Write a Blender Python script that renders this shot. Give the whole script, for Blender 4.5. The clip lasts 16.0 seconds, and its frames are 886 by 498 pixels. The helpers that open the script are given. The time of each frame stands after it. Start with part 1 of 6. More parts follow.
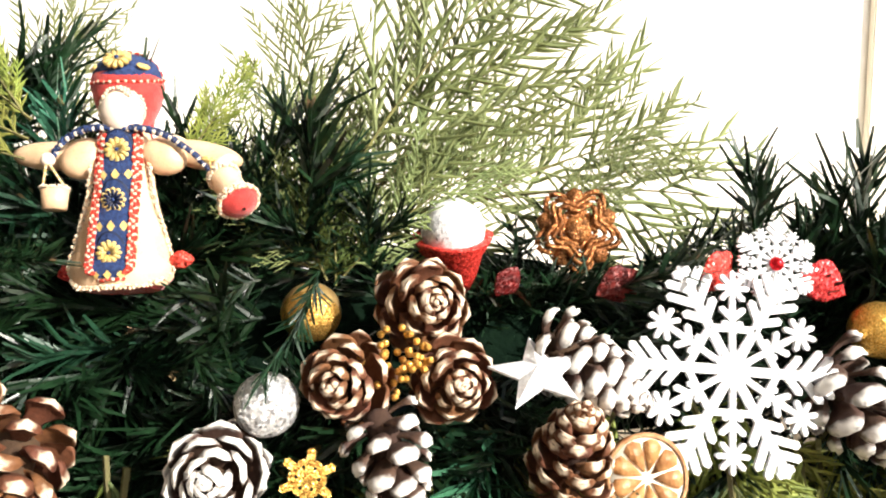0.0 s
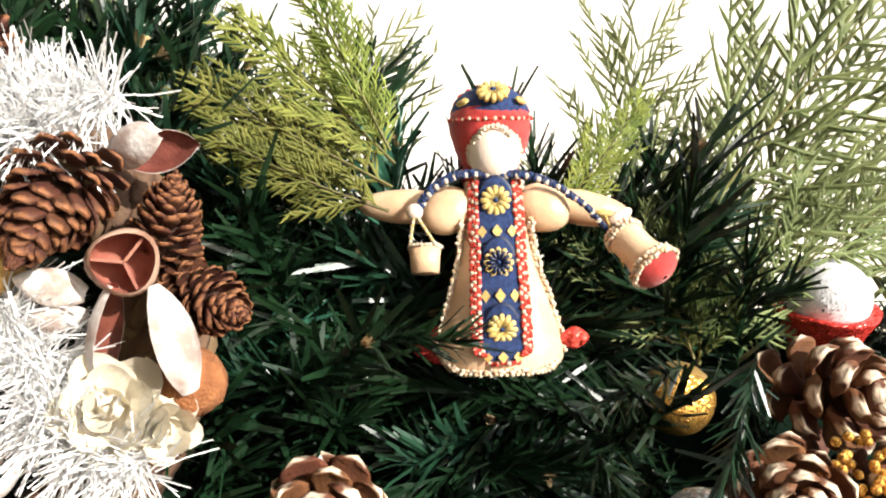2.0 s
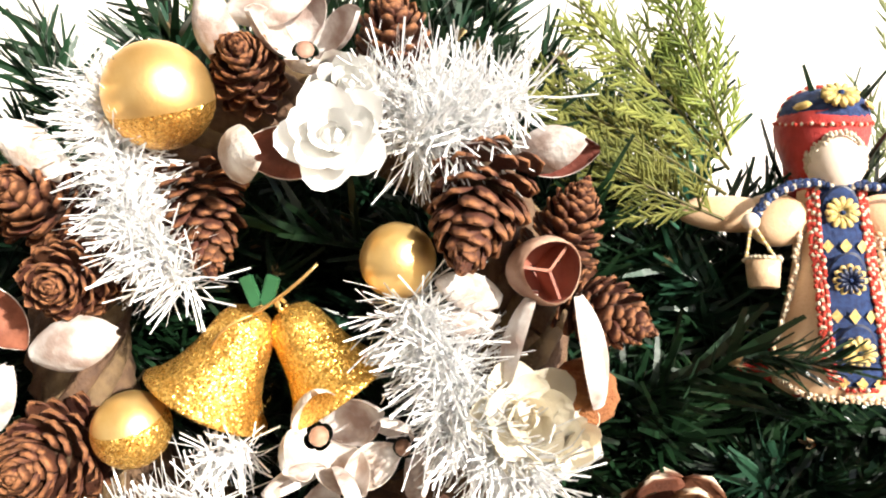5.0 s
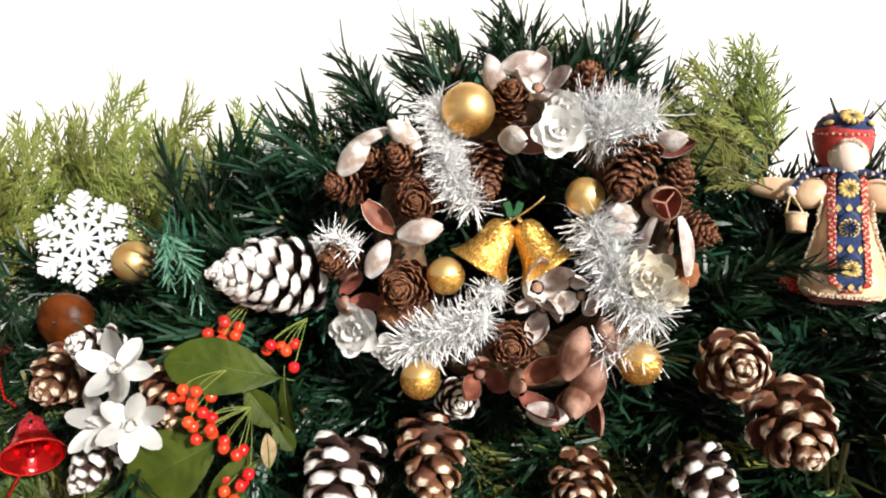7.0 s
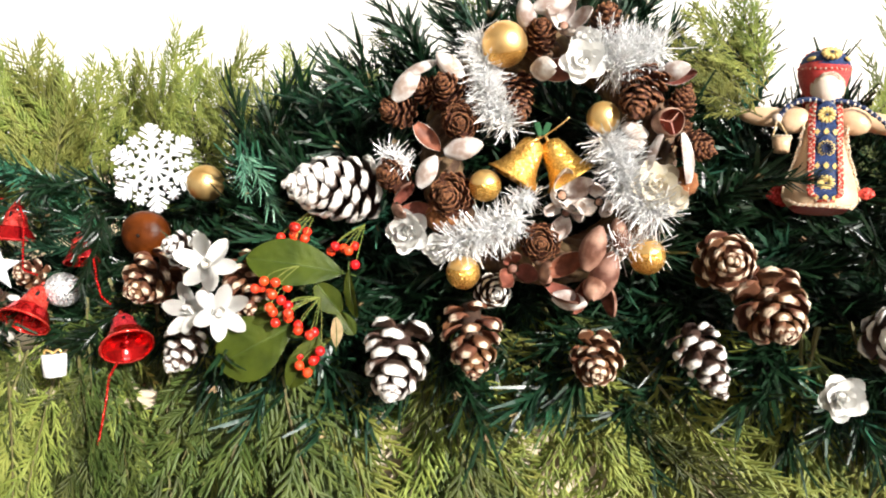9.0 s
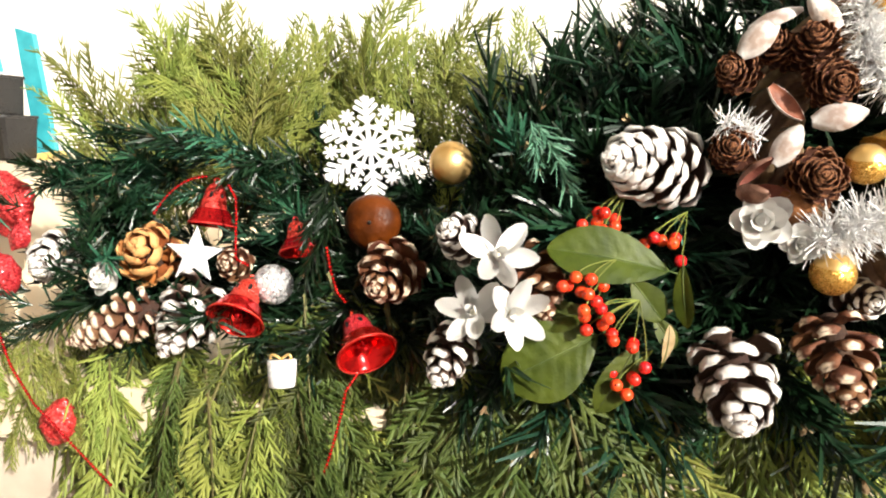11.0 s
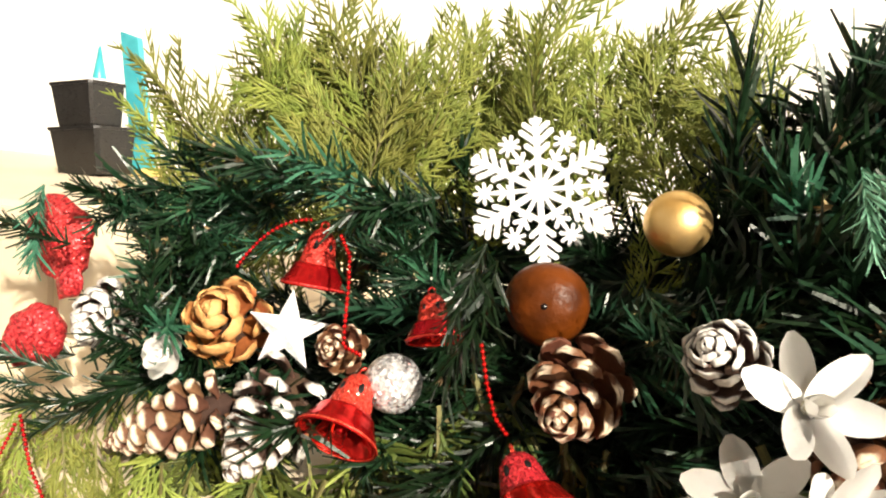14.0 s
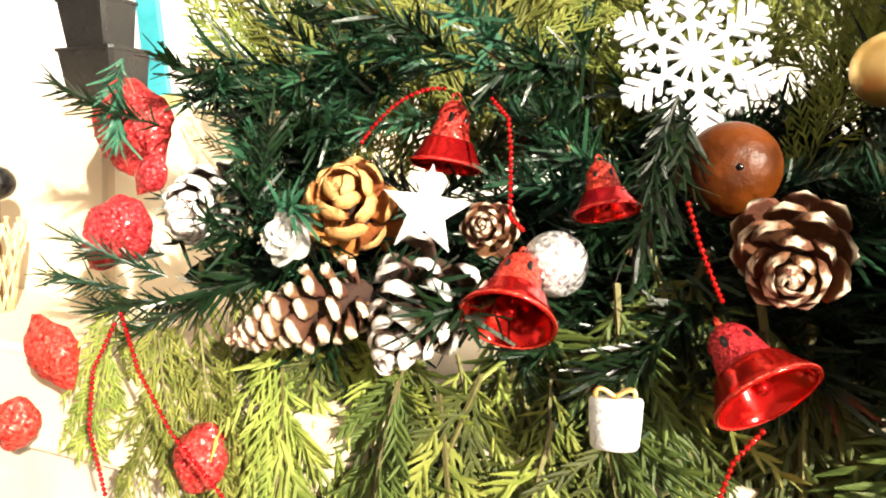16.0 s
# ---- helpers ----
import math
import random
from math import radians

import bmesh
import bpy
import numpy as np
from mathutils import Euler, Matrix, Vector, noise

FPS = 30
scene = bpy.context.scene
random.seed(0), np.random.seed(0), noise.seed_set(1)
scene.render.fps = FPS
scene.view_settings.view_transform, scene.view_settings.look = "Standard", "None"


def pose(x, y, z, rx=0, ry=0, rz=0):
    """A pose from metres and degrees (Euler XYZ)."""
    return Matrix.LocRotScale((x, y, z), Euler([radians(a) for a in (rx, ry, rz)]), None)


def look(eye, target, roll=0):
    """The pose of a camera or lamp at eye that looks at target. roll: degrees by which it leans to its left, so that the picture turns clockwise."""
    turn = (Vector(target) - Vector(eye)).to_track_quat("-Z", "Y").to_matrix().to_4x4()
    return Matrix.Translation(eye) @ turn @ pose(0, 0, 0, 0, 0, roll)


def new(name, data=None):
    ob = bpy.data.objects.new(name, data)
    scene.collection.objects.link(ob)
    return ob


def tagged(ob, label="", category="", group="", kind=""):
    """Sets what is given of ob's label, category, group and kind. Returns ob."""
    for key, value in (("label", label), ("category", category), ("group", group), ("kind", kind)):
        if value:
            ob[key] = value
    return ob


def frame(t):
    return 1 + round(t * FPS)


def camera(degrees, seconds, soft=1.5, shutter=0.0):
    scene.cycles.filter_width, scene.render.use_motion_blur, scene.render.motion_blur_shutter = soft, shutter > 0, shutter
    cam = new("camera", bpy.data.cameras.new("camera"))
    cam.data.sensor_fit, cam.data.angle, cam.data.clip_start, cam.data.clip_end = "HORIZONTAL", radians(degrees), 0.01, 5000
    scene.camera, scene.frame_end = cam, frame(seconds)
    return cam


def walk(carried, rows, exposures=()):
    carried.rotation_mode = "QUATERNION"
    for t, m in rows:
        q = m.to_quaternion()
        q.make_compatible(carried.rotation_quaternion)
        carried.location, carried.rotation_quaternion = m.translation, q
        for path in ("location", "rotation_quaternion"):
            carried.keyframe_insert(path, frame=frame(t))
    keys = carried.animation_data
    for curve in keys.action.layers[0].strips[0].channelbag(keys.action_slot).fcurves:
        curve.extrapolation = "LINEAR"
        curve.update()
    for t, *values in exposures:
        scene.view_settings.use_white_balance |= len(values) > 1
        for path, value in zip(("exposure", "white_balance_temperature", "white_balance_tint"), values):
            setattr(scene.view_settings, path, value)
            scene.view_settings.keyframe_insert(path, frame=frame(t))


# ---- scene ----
cam = camera(64.7, 16.0, 2.0)
PATH = [
    (0, (0.328, -0.355, 0.027), (0.692, 1.575, -0.349), -3.1),
    (0.5, (0.295, -0.338, 0.035), (0.617, 1.608, -0.295), -3.1),
    (1, (0.263, -0.32, 0.043), (0.538, 1.636, -0.275), -3.1),
    (1.5, (0.216, -0.287, 0.04), (0.448, 1.677, -0.253), -2.9),
    (2, (0.175, -0.254, 0.04), (0.381, 1.716, -0.233), -2.8),
    (2.5, (0.161, -0.223, 0.04), (0.357, 1.746, -0.254), -2.2),
    (3, (0.156, -0.203, 0.045), (0.341, 1.765, -0.26), -1.8),
    (3.5, (0.143, -0.201, 0.048), (0.3, 1.771, -0.252), -1.8),
    (4, (0.118, -0.205, 0.045), (0.218, 1.769, -0.261), -1.5),
    (4.5, (0.097, -0.217, 0.047), (0.133, 1.76, -0.256), -1.3),
    (5, (0.074, -0.239, 0.051), (0.033, 1.736, -0.262), -1.0),
    (5.2, (0.064, -0.248, 0.053), (-0.007, 1.725, -0.266), -0.9),
    (7.3, (0.038, -0.493, 0.039), (-0.29, 1.458, -0.256), 0.9),
    (7.5, (0.038, -0.513, 0.034), (-0.293, 1.435, -0.277), 1.0),
    (8, (0.043, -0.547, 0.028), (-0.297, 1.393, -0.317), 1.0),
    (8.5, (0.05, -0.555, 0.026), (-0.28, 1.383, -0.346), 1.0),
    (9, (0.023, -0.55, 0.017), (-0.284, 1.388, -0.37), 0.8),
    (9.5, (-0.039, -0.54, 0.014), (-0.344, 1.395, -0.391), 0.8),
    (10, (-0.109, -0.533, 0.005), (-0.426, 1.401, -0.395), 0.9),
    (10.2, (-0.131, -0.531, -0.001), (-0.459, 1.403, -0.391), 1.1),
    (12.3, (-0.229, -0.372, -0.055), (-0.717, 1.551, -0.308), 3.7),
    (12.5, (-0.235, -0.361, -0.047), (-0.736, 1.558, -0.305), 3.8),
    (13, (-0.238, -0.345, -0.032), (-0.802, 1.556, -0.29), 4.2),
    (13.5, (-0.249, -0.336, -0.023), (-0.864, 1.549, -0.282), 4.6),
    (14, (-0.283, -0.322, -0.027), (-0.935, 1.55, -0.289), 4.9),
    (14.5, (-0.335, -0.304, -0.041), (-1.007, 1.56, -0.312), 5.1),
    (15, (-0.373, -0.307, -0.054), (-1.051, 1.552, -0.344), 5.1),
    (15.5, (-0.38, -0.312, -0.072), (-1.031, 1.552, -0.39), 5.0),
    (16, (-0.382, -0.317, -0.089), (-0.931, 1.574, -0.435), 4.4),
]
LIGHT = [(0.0, 0.85, 6450, 10), (0.5, 0.56, 6400, 10), (1.0, 0.46, 6350, 10), (1.5, 0.56, 6300, 10), (3.5, 1.00, 6700, 10), (4.5, 0.95, 6450, 10), (5.0, 0.96, 6450, 10), (7.5, 0.18, 6050, 10),
         (9.0, 0.62, 6200, 10), (10.0, 0.70, 6250, 10), (12.5, 0.66, 6950, 10), (13.5, 0.66, 7000, 10), (15.0, 0.72, 7200, 10), (16.0, 1.20, 7200, 10)]
walk(cam, [(t, look(eye, target, roll)) for t, eye, target, roll in PATH], LIGHT)

# ---- light ----
world = bpy.data.worlds.new("sky")
scene.world = world
world.use_nodes = True
sky = world.node_tree.nodes.new("ShaderNodeTexSky")
sky.sky_type, sky.sun_disc = "NISHITA", False
SUN_FROM = Vector((0.62, -0.60, 0.43)).normalized()
sky.sun_elevation = math.asin(SUN_FROM.z)
sky.sun_rotation = math.atan2(SUN_FROM.x, SUN_FROM.y)
world.node_tree.nodes["Background"].inputs[1].default_value = 0.10
world.node_tree.links.new(sky.outputs[0], world.node_tree.nodes["Background"].inputs[0])
sun = new("sun", bpy.data.lights.new("sun", "SUN"))
sun.data.energy, sun.data.angle, sun.data.color = 5.0, radians(1.2), (1.0, 0.94, 0.84)
sun.matrix_world = look(SUN_FROM * 6, (0, 0, 0))
# lamp added at an assumed, unseen window to fill the shadows
glow = new("window_light", bpy.data.lights.new("window_light", "AREA"))
glow.data.shape, glow.data.size, glow.data.size_y, glow.data.energy = "RECTANGLE", 2.2, 1.5, 14.0
glow.data.color = (1.0, 0.97, 0.92)
glow.matrix_world = look((1.75, -1.55, 0.75), (0.0, 0.1, -0.1))


# ---- materials ----
def mat(name, c1, c2, scale=150.0, rough=0.5, metal=0.0, bump=0.3, bscale=500.0, rnd=0.25, glitter=False, clear=0.0, translucent=0.0, sheen=0.0, stretch=None):
    m = bpy.data.materials.new(name)
    m.use_nodes = True
    t = m.node_tree
    b = t.nodes["Principled BSDF"]
    tc = t.nodes.new("ShaderNodeTexCoord")
    src = tc.outputs["Object"]
    if stretch:
        mp = t.nodes.new("ShaderNodeMapping")
        mp.inputs["Scale"].default_value = stretch
        t.links.new(src, mp.inputs[0])
        src = mp.outputs[0]
    n1, n2 = t.nodes.new("ShaderNodeTexNoise"), t.nodes.new("ShaderNodeTexNoise")
    n1.inputs["Scale"].default_value, n1.inputs["Detail"].default_value = scale, 4
    n2.inputs["Scale"].default_value, n2.inputs["Detail"].default_value = bscale, 3
    t.links.new(src, n1.inputs[0]), t.links.new(src, n2.inputs[0])
    mix = t.nodes.new("ShaderNodeMix")
    mix.data_type = "RGBA"
    mix.inputs[6].default_value, mix.inputs[7].default_value = (*c1, 1), (*c2, 1)
    ramp = t.nodes.new("ShaderNodeMapRange")
    ramp.inputs[1].default_value, ramp.inputs[2].default_value = 0.35, 0.65
    t.links.new(n1.outputs[0], ramp.inputs[0]), t.links.new(ramp.outputs[0], mix.inputs[0])
    col = mix.outputs[2]
    info = t.nodes.new("ShaderNodeObjectInfo")
    hsv = t.nodes.new("ShaderNodeHueSaturation")
    vr = t.nodes.new("ShaderNodeMapRange")
    vr.inputs[3].default_value, vr.inputs[4].default_value = 1 - rnd, 1 + rnd
    t.links.new(info.outputs["Random"], vr.inputs[0]), t.links.new(vr.outputs[0], hsv.inputs["Value"])
    hr = t.nodes.new("ShaderNodeMapRange")
    hr.inputs[3].default_value, hr.inputs[4].default_value = 0.5 - rnd * 0.06, 0.5 + rnd * 0.06
    t.links.new(info.outputs["Random"], hr.inputs[0]), t.links.new(hr.outputs[0], hsv.inputs["Hue"])
    t.links.new(col, hsv.inputs["Color"])
    t.links.new(hsv.outputs[0], b.inputs["Base Color"])
    bp = t.nodes.new("ShaderNodeBump")
    bp.inputs["Strength"].default_value, bp.inputs["Distance"].default_value = bump, 0.002 if glitter else 0.001
    t.links.new(n2.outputs[0], bp.inputs["Height"])
    if glitter:
        vo = t.nodes.new("ShaderNodeTexVoronoi")
        vo.inputs["Scale"].default_value = bscale
        t.links.new(src, vo.inputs[0])
        sep = t.nodes.new("ShaderNodeSeparateColor")
        t.links.new(vo.outputs["Color"], sep.inputs[0])
        geo = t.nodes.new("ShaderNodeNewGeometry")
        half, scl, tot, nrm = [t.nodes.new("ShaderNodeVectorMath") for _ in range(4)]
        half.operation, scl.operation, tot.operation, nrm.operation = "SUBTRACT", "SCALE", "ADD", "NORMALIZE"
        half.inputs[1].default_value, scl.inputs["Scale"].default_value = (0.5, 0.5, 0.5), bump
        t.links.new(vo.outputs["Color"], half.inputs[0]), t.links.new(half.outputs[0], scl.inputs[0])
        t.links.new(geo.outputs["Normal"], tot.inputs[0]), t.links.new(scl.outputs[0], tot.inputs[1])
        t.links.new(tot.outputs[0], nrm.inputs[0]), t.links.new(nrm.outputs[0], b.inputs["Normal"])
        rr = t.nodes.new("ShaderNodeMapRange")
        rr.inputs[3].default_value, rr.inputs[4].default_value = max(0.05, rough - 0.2), min(1, rough + 0.25)
        t.links.new(sep.outputs[1], rr.inputs[0]), t.links.new(rr.outputs[0], b.inputs["Roughness"])
    else:
        rr = t.nodes.new("ShaderNodeMapRange")
        rr.inputs[3].default_value, rr.inputs[4].default_value = max(0.03, rough - 0.12), min(1, rough + 0.12)
        t.links.new(n2.outputs[0], rr.inputs[0]), t.links.new(rr.outputs[0], b.inputs["Roughness"])
    if not glitter:
        t.links.new(bp.outputs[0], b.inputs["Normal"])
    b.inputs["Metallic"].default_value = metal
    b.inputs["Coat Weight"].default_value = clear
    b.inputs["Sheen Weight"].default_value = sheen
    if translucent:
        tr, ms = t.nodes.new("ShaderNodeBsdfTranslucent"), t.nodes.new("ShaderNodeMixShader")
        t.links.new(hsv.outputs[0], tr.inputs[0])
        ms.inputs[0].default_value = translucent
        t.links.new(b.outputs[0], ms.inputs[1]), t.links.new(tr.outputs[0], ms.inputs[2])
        t.links.new(ms.outputs[0], t.nodes["Material Output"].inputs[0])
    return m


def scale_mat(name, dark, pale, edge, soft, rough=0.75):
    """A cone scale: dark at its root, pale or frosted towards its tip (local y from 0 to 1)."""
    m = mat(name, dark, [c * 1.5 for c in dark], 5.0, rough, bump=0.5, bscale=14.0, rnd=0.2)
    t = m.node_tree
    b = t.nodes["Principled BSDF"]
    tc = t.nodes.new("ShaderNodeTexCoord")
    sep = t.nodes.new("ShaderNodeSeparateXYZ")
    no = t.nodes.new("ShaderNodeTexNoise")
    no.inputs["Scale"].default_value, no.inputs["Detail"].default_value = 6.0, 4
    add = t.nodes.new("ShaderNodeMath")
    add.operation, add.inputs[1].default_value = "MULTIPLY_ADD", soft * 2.2
    info = t.nodes.new("ShaderNodeObjectInfo")
    off = t.nodes.new("ShaderNodeVectorMath")
    off.operation = "ADD"
    t.links.new(tc.outputs["Object"], sep.inputs[0])
    t.links.new(tc.outputs["Object"], off.inputs[0]), t.links.new(info.outputs["Random"], off.inputs[1])
    t.links.new(off.outputs[0], no.inputs[0])
    sq, rim = t.nodes.new("ShaderNodeMath"), t.nodes.new("ShaderNodeMath")
    sq.operation, rim.operation, rim.inputs[1].default_value = "MULTIPLY", "MULTIPLY_ADD", 0.45
    t.links.new(sep.outputs[0], sq.inputs[0]), t.links.new(sep.outputs[0], sq.inputs[1])
    t.links.new(sq.outputs[0], rim.inputs[0]), t.links.new(sep.outputs[1], rim.inputs[2])
    t.links.new(no.outputs[0], add.inputs[0]), t.links.new(rim.outputs[0], add.inputs[2])
    mr = t.nodes.new("ShaderNodeMapRange")
    mr.interpolation_type = "SMOOTHSTEP"
    mr.inputs[1].default_value, mr.inputs[2].default_value = edge - soft + soft * 1.1, edge + soft + soft * 1.1
    t.links.new(add.outputs[0], mr.inputs[0])
    mix = t.nodes.new("ShaderNodeMix")
    mix.data_type = "RGBA"
    old = b.inputs["Base Color"].links[0].from_socket
    t.links.new(old, mix.inputs[6])
    mix.inputs[7].default_value = (*pale, 1)
    t.links.new(mr.outputs[0], mix.inputs[0]), t.links.new(mix.outputs[2], b.inputs["Base Color"])
    return m


WALL = mat("wall_paint", (0.80, 0.78, 0.75), (0.84, 0.83, 0.80), 3, 0.9, bump=0.1, bscale=200, rnd=0)
CREAM = mat("cream_paint", (0.72, 0.60, 0.44), (0.78, 0.66, 0.50), 6, 0.7, bump=0.1, bscale=120, rnd=0.02)
PANEL = mat("ivory_paint", (0.80, 0.75, 0.64), (0.84, 0.80, 0.70), 6, 0.7, bump=0.1, bscale=120, rnd=0.02)
STONE = mat("pale_stone", (0.50, 0.42, 0.33), (0.62, 0.54, 0.44), 18, 0.8, bump=0.3, bscale=150, rnd=0.02)
FLOORM = mat("floor_boards", (0.22, 0.13, 0.07), (0.32, 0.20, 0.11), 12, 0.45, bump=0.2, bscale=90, rnd=0.02, stretch=(1, 8, 1))
NEEDLE = mat("needle_pvc", (0.0045, 0.018, 0.007), (0.012, 0.040, 0.016), 60, 0.36, bump=0.15, rnd=0.55)
NEEDLE2 = mat("needle_pvc_pale", (0.020, 0.085, 0.045), (0.045, 0.15, 0.085), 60, 0.3, bump=0.15, rnd=0.4)
NEEDLE3 = mat("needle_pvc_mint", (0.09, 0.24, 0.15), (0.17, 0.36, 0.25), 60, 0.32, bump=0.15, rnd=0.2)
# near-black, almost without gloss: the shade inside the garland put into colour
INNER_SHADE = mat("garland_inner_shade", (0.002, 0.007, 0.004), (0.004, 0.012, 0.006), 120, 0.9, bump=1.0, bscale=300, rnd=0)
INNER_SHADE.node_tree.nodes["Principled BSDF"].inputs["Specular IOR Level"].default_value = 0.05
TWIG = mat("twig_bark", (0.10, 0.055, 0.03), (0.17, 0.10, 0.05), 200, 0.8, bump=0.6, bscale=900)
STALK = mat("green_brown_stalk", (0.10, 0.085, 0.030), (0.16, 0.15, 0.045), 120, 0.7, bump=0.5, bscale=900)
CEDAR = mat("cedar_green", (0.055, 0.082, 0.016), (0.135, 0.17, 0.038), 40, 0.5, bump=0.6, bscale=1200, rnd=0.35, translucent=0.3)
# lighter copy of the cedar green; its sunlit look is put into the colour
CEDAR3 = mat("cedar_sunlit_green", (0.150, 0.195, 0.065), (0.31, 0.36, 0.14), 40, 0.5, bump=0.6, bscale=1200, rnd=0.3, translucent=0.3)
CEDAR2 = mat("cedar_yellow_green", (0.150, 0.195, 0.030), (0.37, 0.40, 0.085), 40, 0.55, bump=0.6, bscale=1200, rnd=0.32, translucent=0.25)
SC_BROWN = scale_mat("cone_scale_brown", (0.105, 0.036, 0.013), (0.84, 0.69, 0.52), 0.985, 0.040)
SC_FROST = scale_mat("cone_scale_frosted", (0.05, 0.024, 0.015), (0.84, 0.81, 0.77), 0.915, 0.085)
SC_TAN = scale_mat("cone_scale_tan", (0.10, 0.040, 0.018), (0.80, 0.66, 0.50), 0.89, 0.08)
SC_ORANGE = scale_mat("cone_scale_orange", (0.28, 0.085, 0.018), (0.70, 0.38, 0.14), 0.90, 0.12)
SC_SMALL = scale_mat("cone_scale_rust", (0.062, 0.017, 0.006), (0.32, 0.13, 0.050), 0.98, 0.08)
CONE_CORE = mat("cone_core", (0.04, 0.018, 0.01), (0.06, 0.03, 0.015), 90, 0.9, bump=0.6)
GOLD = mat("gold_satin", (0.88, 0.55, 0.18), (0.94, 0.66, 0.28), 60, 0.40, 0.85, bump=0.1, bscale=900, rnd=0.08)
GOLDG = mat("gold_glitter", (0.60, 0.29, 0.05), (0.95, 0.60, 0.17), 900, 0.35, 0.9, bump=0.9, bscale=2400, rnd=0.08, glitter=True)
BRONZE = mat("bronze_glitter", (0.13, 0.045, 0.014), (0.42, 0.17, 0.055), 120, 0.35, 0.7, bump=1.0, bscale=1300, rnd=0.1, glitter=True)
REDG = mat("red_glitter", (0.40, 0.008, 0.010), (0.90, 0.075, 0.06), 800, 0.34, 0.35, bump=1.0, bscale=950, rnd=0.1, glitter=True)
REDM = mat("red_mirror", (0.62, 0.01, 0.015), (0.72, 0.02, 0.02), 50, 0.14, 0.8, bump=0.1, rnd=0.05)
REDDEEP = mat("deep_red_mesh", (0.055, 0.002, 0.003), (0.16, 0.006, 0.008), 300, 0.5, 0.2, bump=0.8, bscale=900, rnd=0.1, glitter=True)
REDCLOTH = mat("red_cloth", (0.42, 0.012, 0.014), (0.55, 0.03, 0.028), 220, 0.7, bump=0.6, bscale=1800, rnd=0.1, sheen=0.3)
REDMESH = mat("red_glitter_mesh", (0.38, 0.010, 0.010), (0.88, 0.10, 0.08), 420, 0.38, 0.35, bump=1.0, bscale=800, rnd=0.1, glitter=True)
SILVERG = mat("silver_glitter", (0.40, 0.40, 0.42), (0.94, 0.94, 0.94), 350, 0.35, 0.5, bump=1.0, bscale=600, rnd=0.05, glitter=True)
WHITEG = mat("white_glitter", (0.68, 0.69, 0.72), (0.86, 0.86, 0.88), 500, 0.6, 0.0, bump=0.5, bscale=1600, rnd=0.03, glitter=True)
PETAL = mat("white_petal", (0.86, 0.85, 0.82), (0.90, 0.89, 0.87), 60, 0.6, bump=0.2, bscale=300, rnd=0.03, translucent=0.08)
ROSE = mat("cream_paper", (0.78, 0.70, 0.55), (0.85, 0.80, 0.68), 80, 0.75, bump=0.3, bscale=500, rnd=0.05)
PODIN = mat("pod_inside", (0.24, 0.07, 0.045), (0.38, 0.14, 0.09), 80, 0.6, bump=0.4, bscale=400, rnd=0.15)
PODB = mat("pod_brown", (0.22, 0.10, 0.06), (0.50, 0.32, 0.24), 70, 0.6, bump=0.4, bscale=400, rnd=0.2)
FLUFF = mat("rust_fluff", (0.22, 0.075, 0.025), (0.36, 0.14, 0.05), 200, 0.9, bump=1.0, bscale=900, rnd=0.15)
TINSEL = mat("silver_tinsel", (0.84, 0.84, 0.84), (0.93, 0.93, 0.93), 90, 0.30, 0.12, bump=0.1, rnd=0.08)
LEAF = mat("broad_leaf", (0.070, 0.105, 0.008), (0.130, 0.170, 0.016), 45, 0.5, bump=0.5, bscale=220, rnd=0.2, translucent=0.12)
BERRY = mat("orange_red_berry", (0.62, 0.020, 0.010), (0.76, 0.045, 0.015), 90, 0.25, bump=0.1, rnd=0.12, clear=0.3)
DARK = mat("black_plastic", (0.005, 0.0045, 0.0045), (0.009, 0.008, 0.008), 60, 0.3, bump=0.1, rnd=0.1)
TEAL = mat("teal_plastic", (0.03, 0.30, 0.36), (0.05, 0.40, 0.46), 40, 0.35, bump=0.1, rnd=0.1)
STRAW = mat("straw", (0.52, 0.38, 0.20), (0.68, 0.54, 0.32), 160, 0.7, bump=0.4, rnd=0.15)
PEEL = mat("orange_peel", (0.34, 0.14, 0.045), (0.60, 0.34, 0.16), 200, 0.6, bump=0.8, bscale=900, rnd=0.05)
PULP = mat("dried_pulp", (0.30, 0.12, 0.035), (0.58, 0.30, 0.12), 160, 0.4, bump=0.7, bscale=500, rnd=0.1)
AMBER = mat("brown_dried_fruit", (0.045, 0.010, 0.0012), (0.13, 0.030, 0.0035), 45, 0.42, bump=1.0, bscale=160, rnd=0.05)
AMBER.node_tree.nodes["Principled BSDF"].inputs["Specular IOR Level"].default_value = 0.2
SATIN = mat("cream_satin", (0.66, 0.42, 0.25), (0.76, 0.54, 0.35), 60, 0.30, bump=0.2, bscale=900, rnd=0.03)
BLUE = mat("blue_embroidery", (0.007, 0.020, 0.085), (0.018, 0.050, 0.17), 500, 0.75, bump=0.8, bscale=2500, rnd=0.03)
YELLOW = mat("yellow_thread", (0.75, 0.50, 0.12), (0.85, 0.64, 0.26), 700, 0.6, bump=0.8, bscale=2500, rnd=0.03)
REDB = mat("red_braid", (0.52, 0.03, 0.02), (0.62, 0.06, 0.03), 700, 0.7, bump=0.8, bscale=2500, rnd=0.03)
WHITEB = mat("cream_braid", (0.72, 0.58, 0.42), (0.82, 0.72, 0.58), 700, 0.7, bump=0.8, bscale=2500, rnd=0.03)
SKIN = mat("pale_wood", (0.82, 0.66, 0.55), (0.86, 0.73, 0.62), 60, 0.5, bump=0.1, rnd=0.02)
SHELL = mat("shell_frosted", (0.40, 0.30, 0.25), (0.84, 0.82, 0.79), 2.6, 0.7, bump=0.5, bscale=14, rnd=0.2)
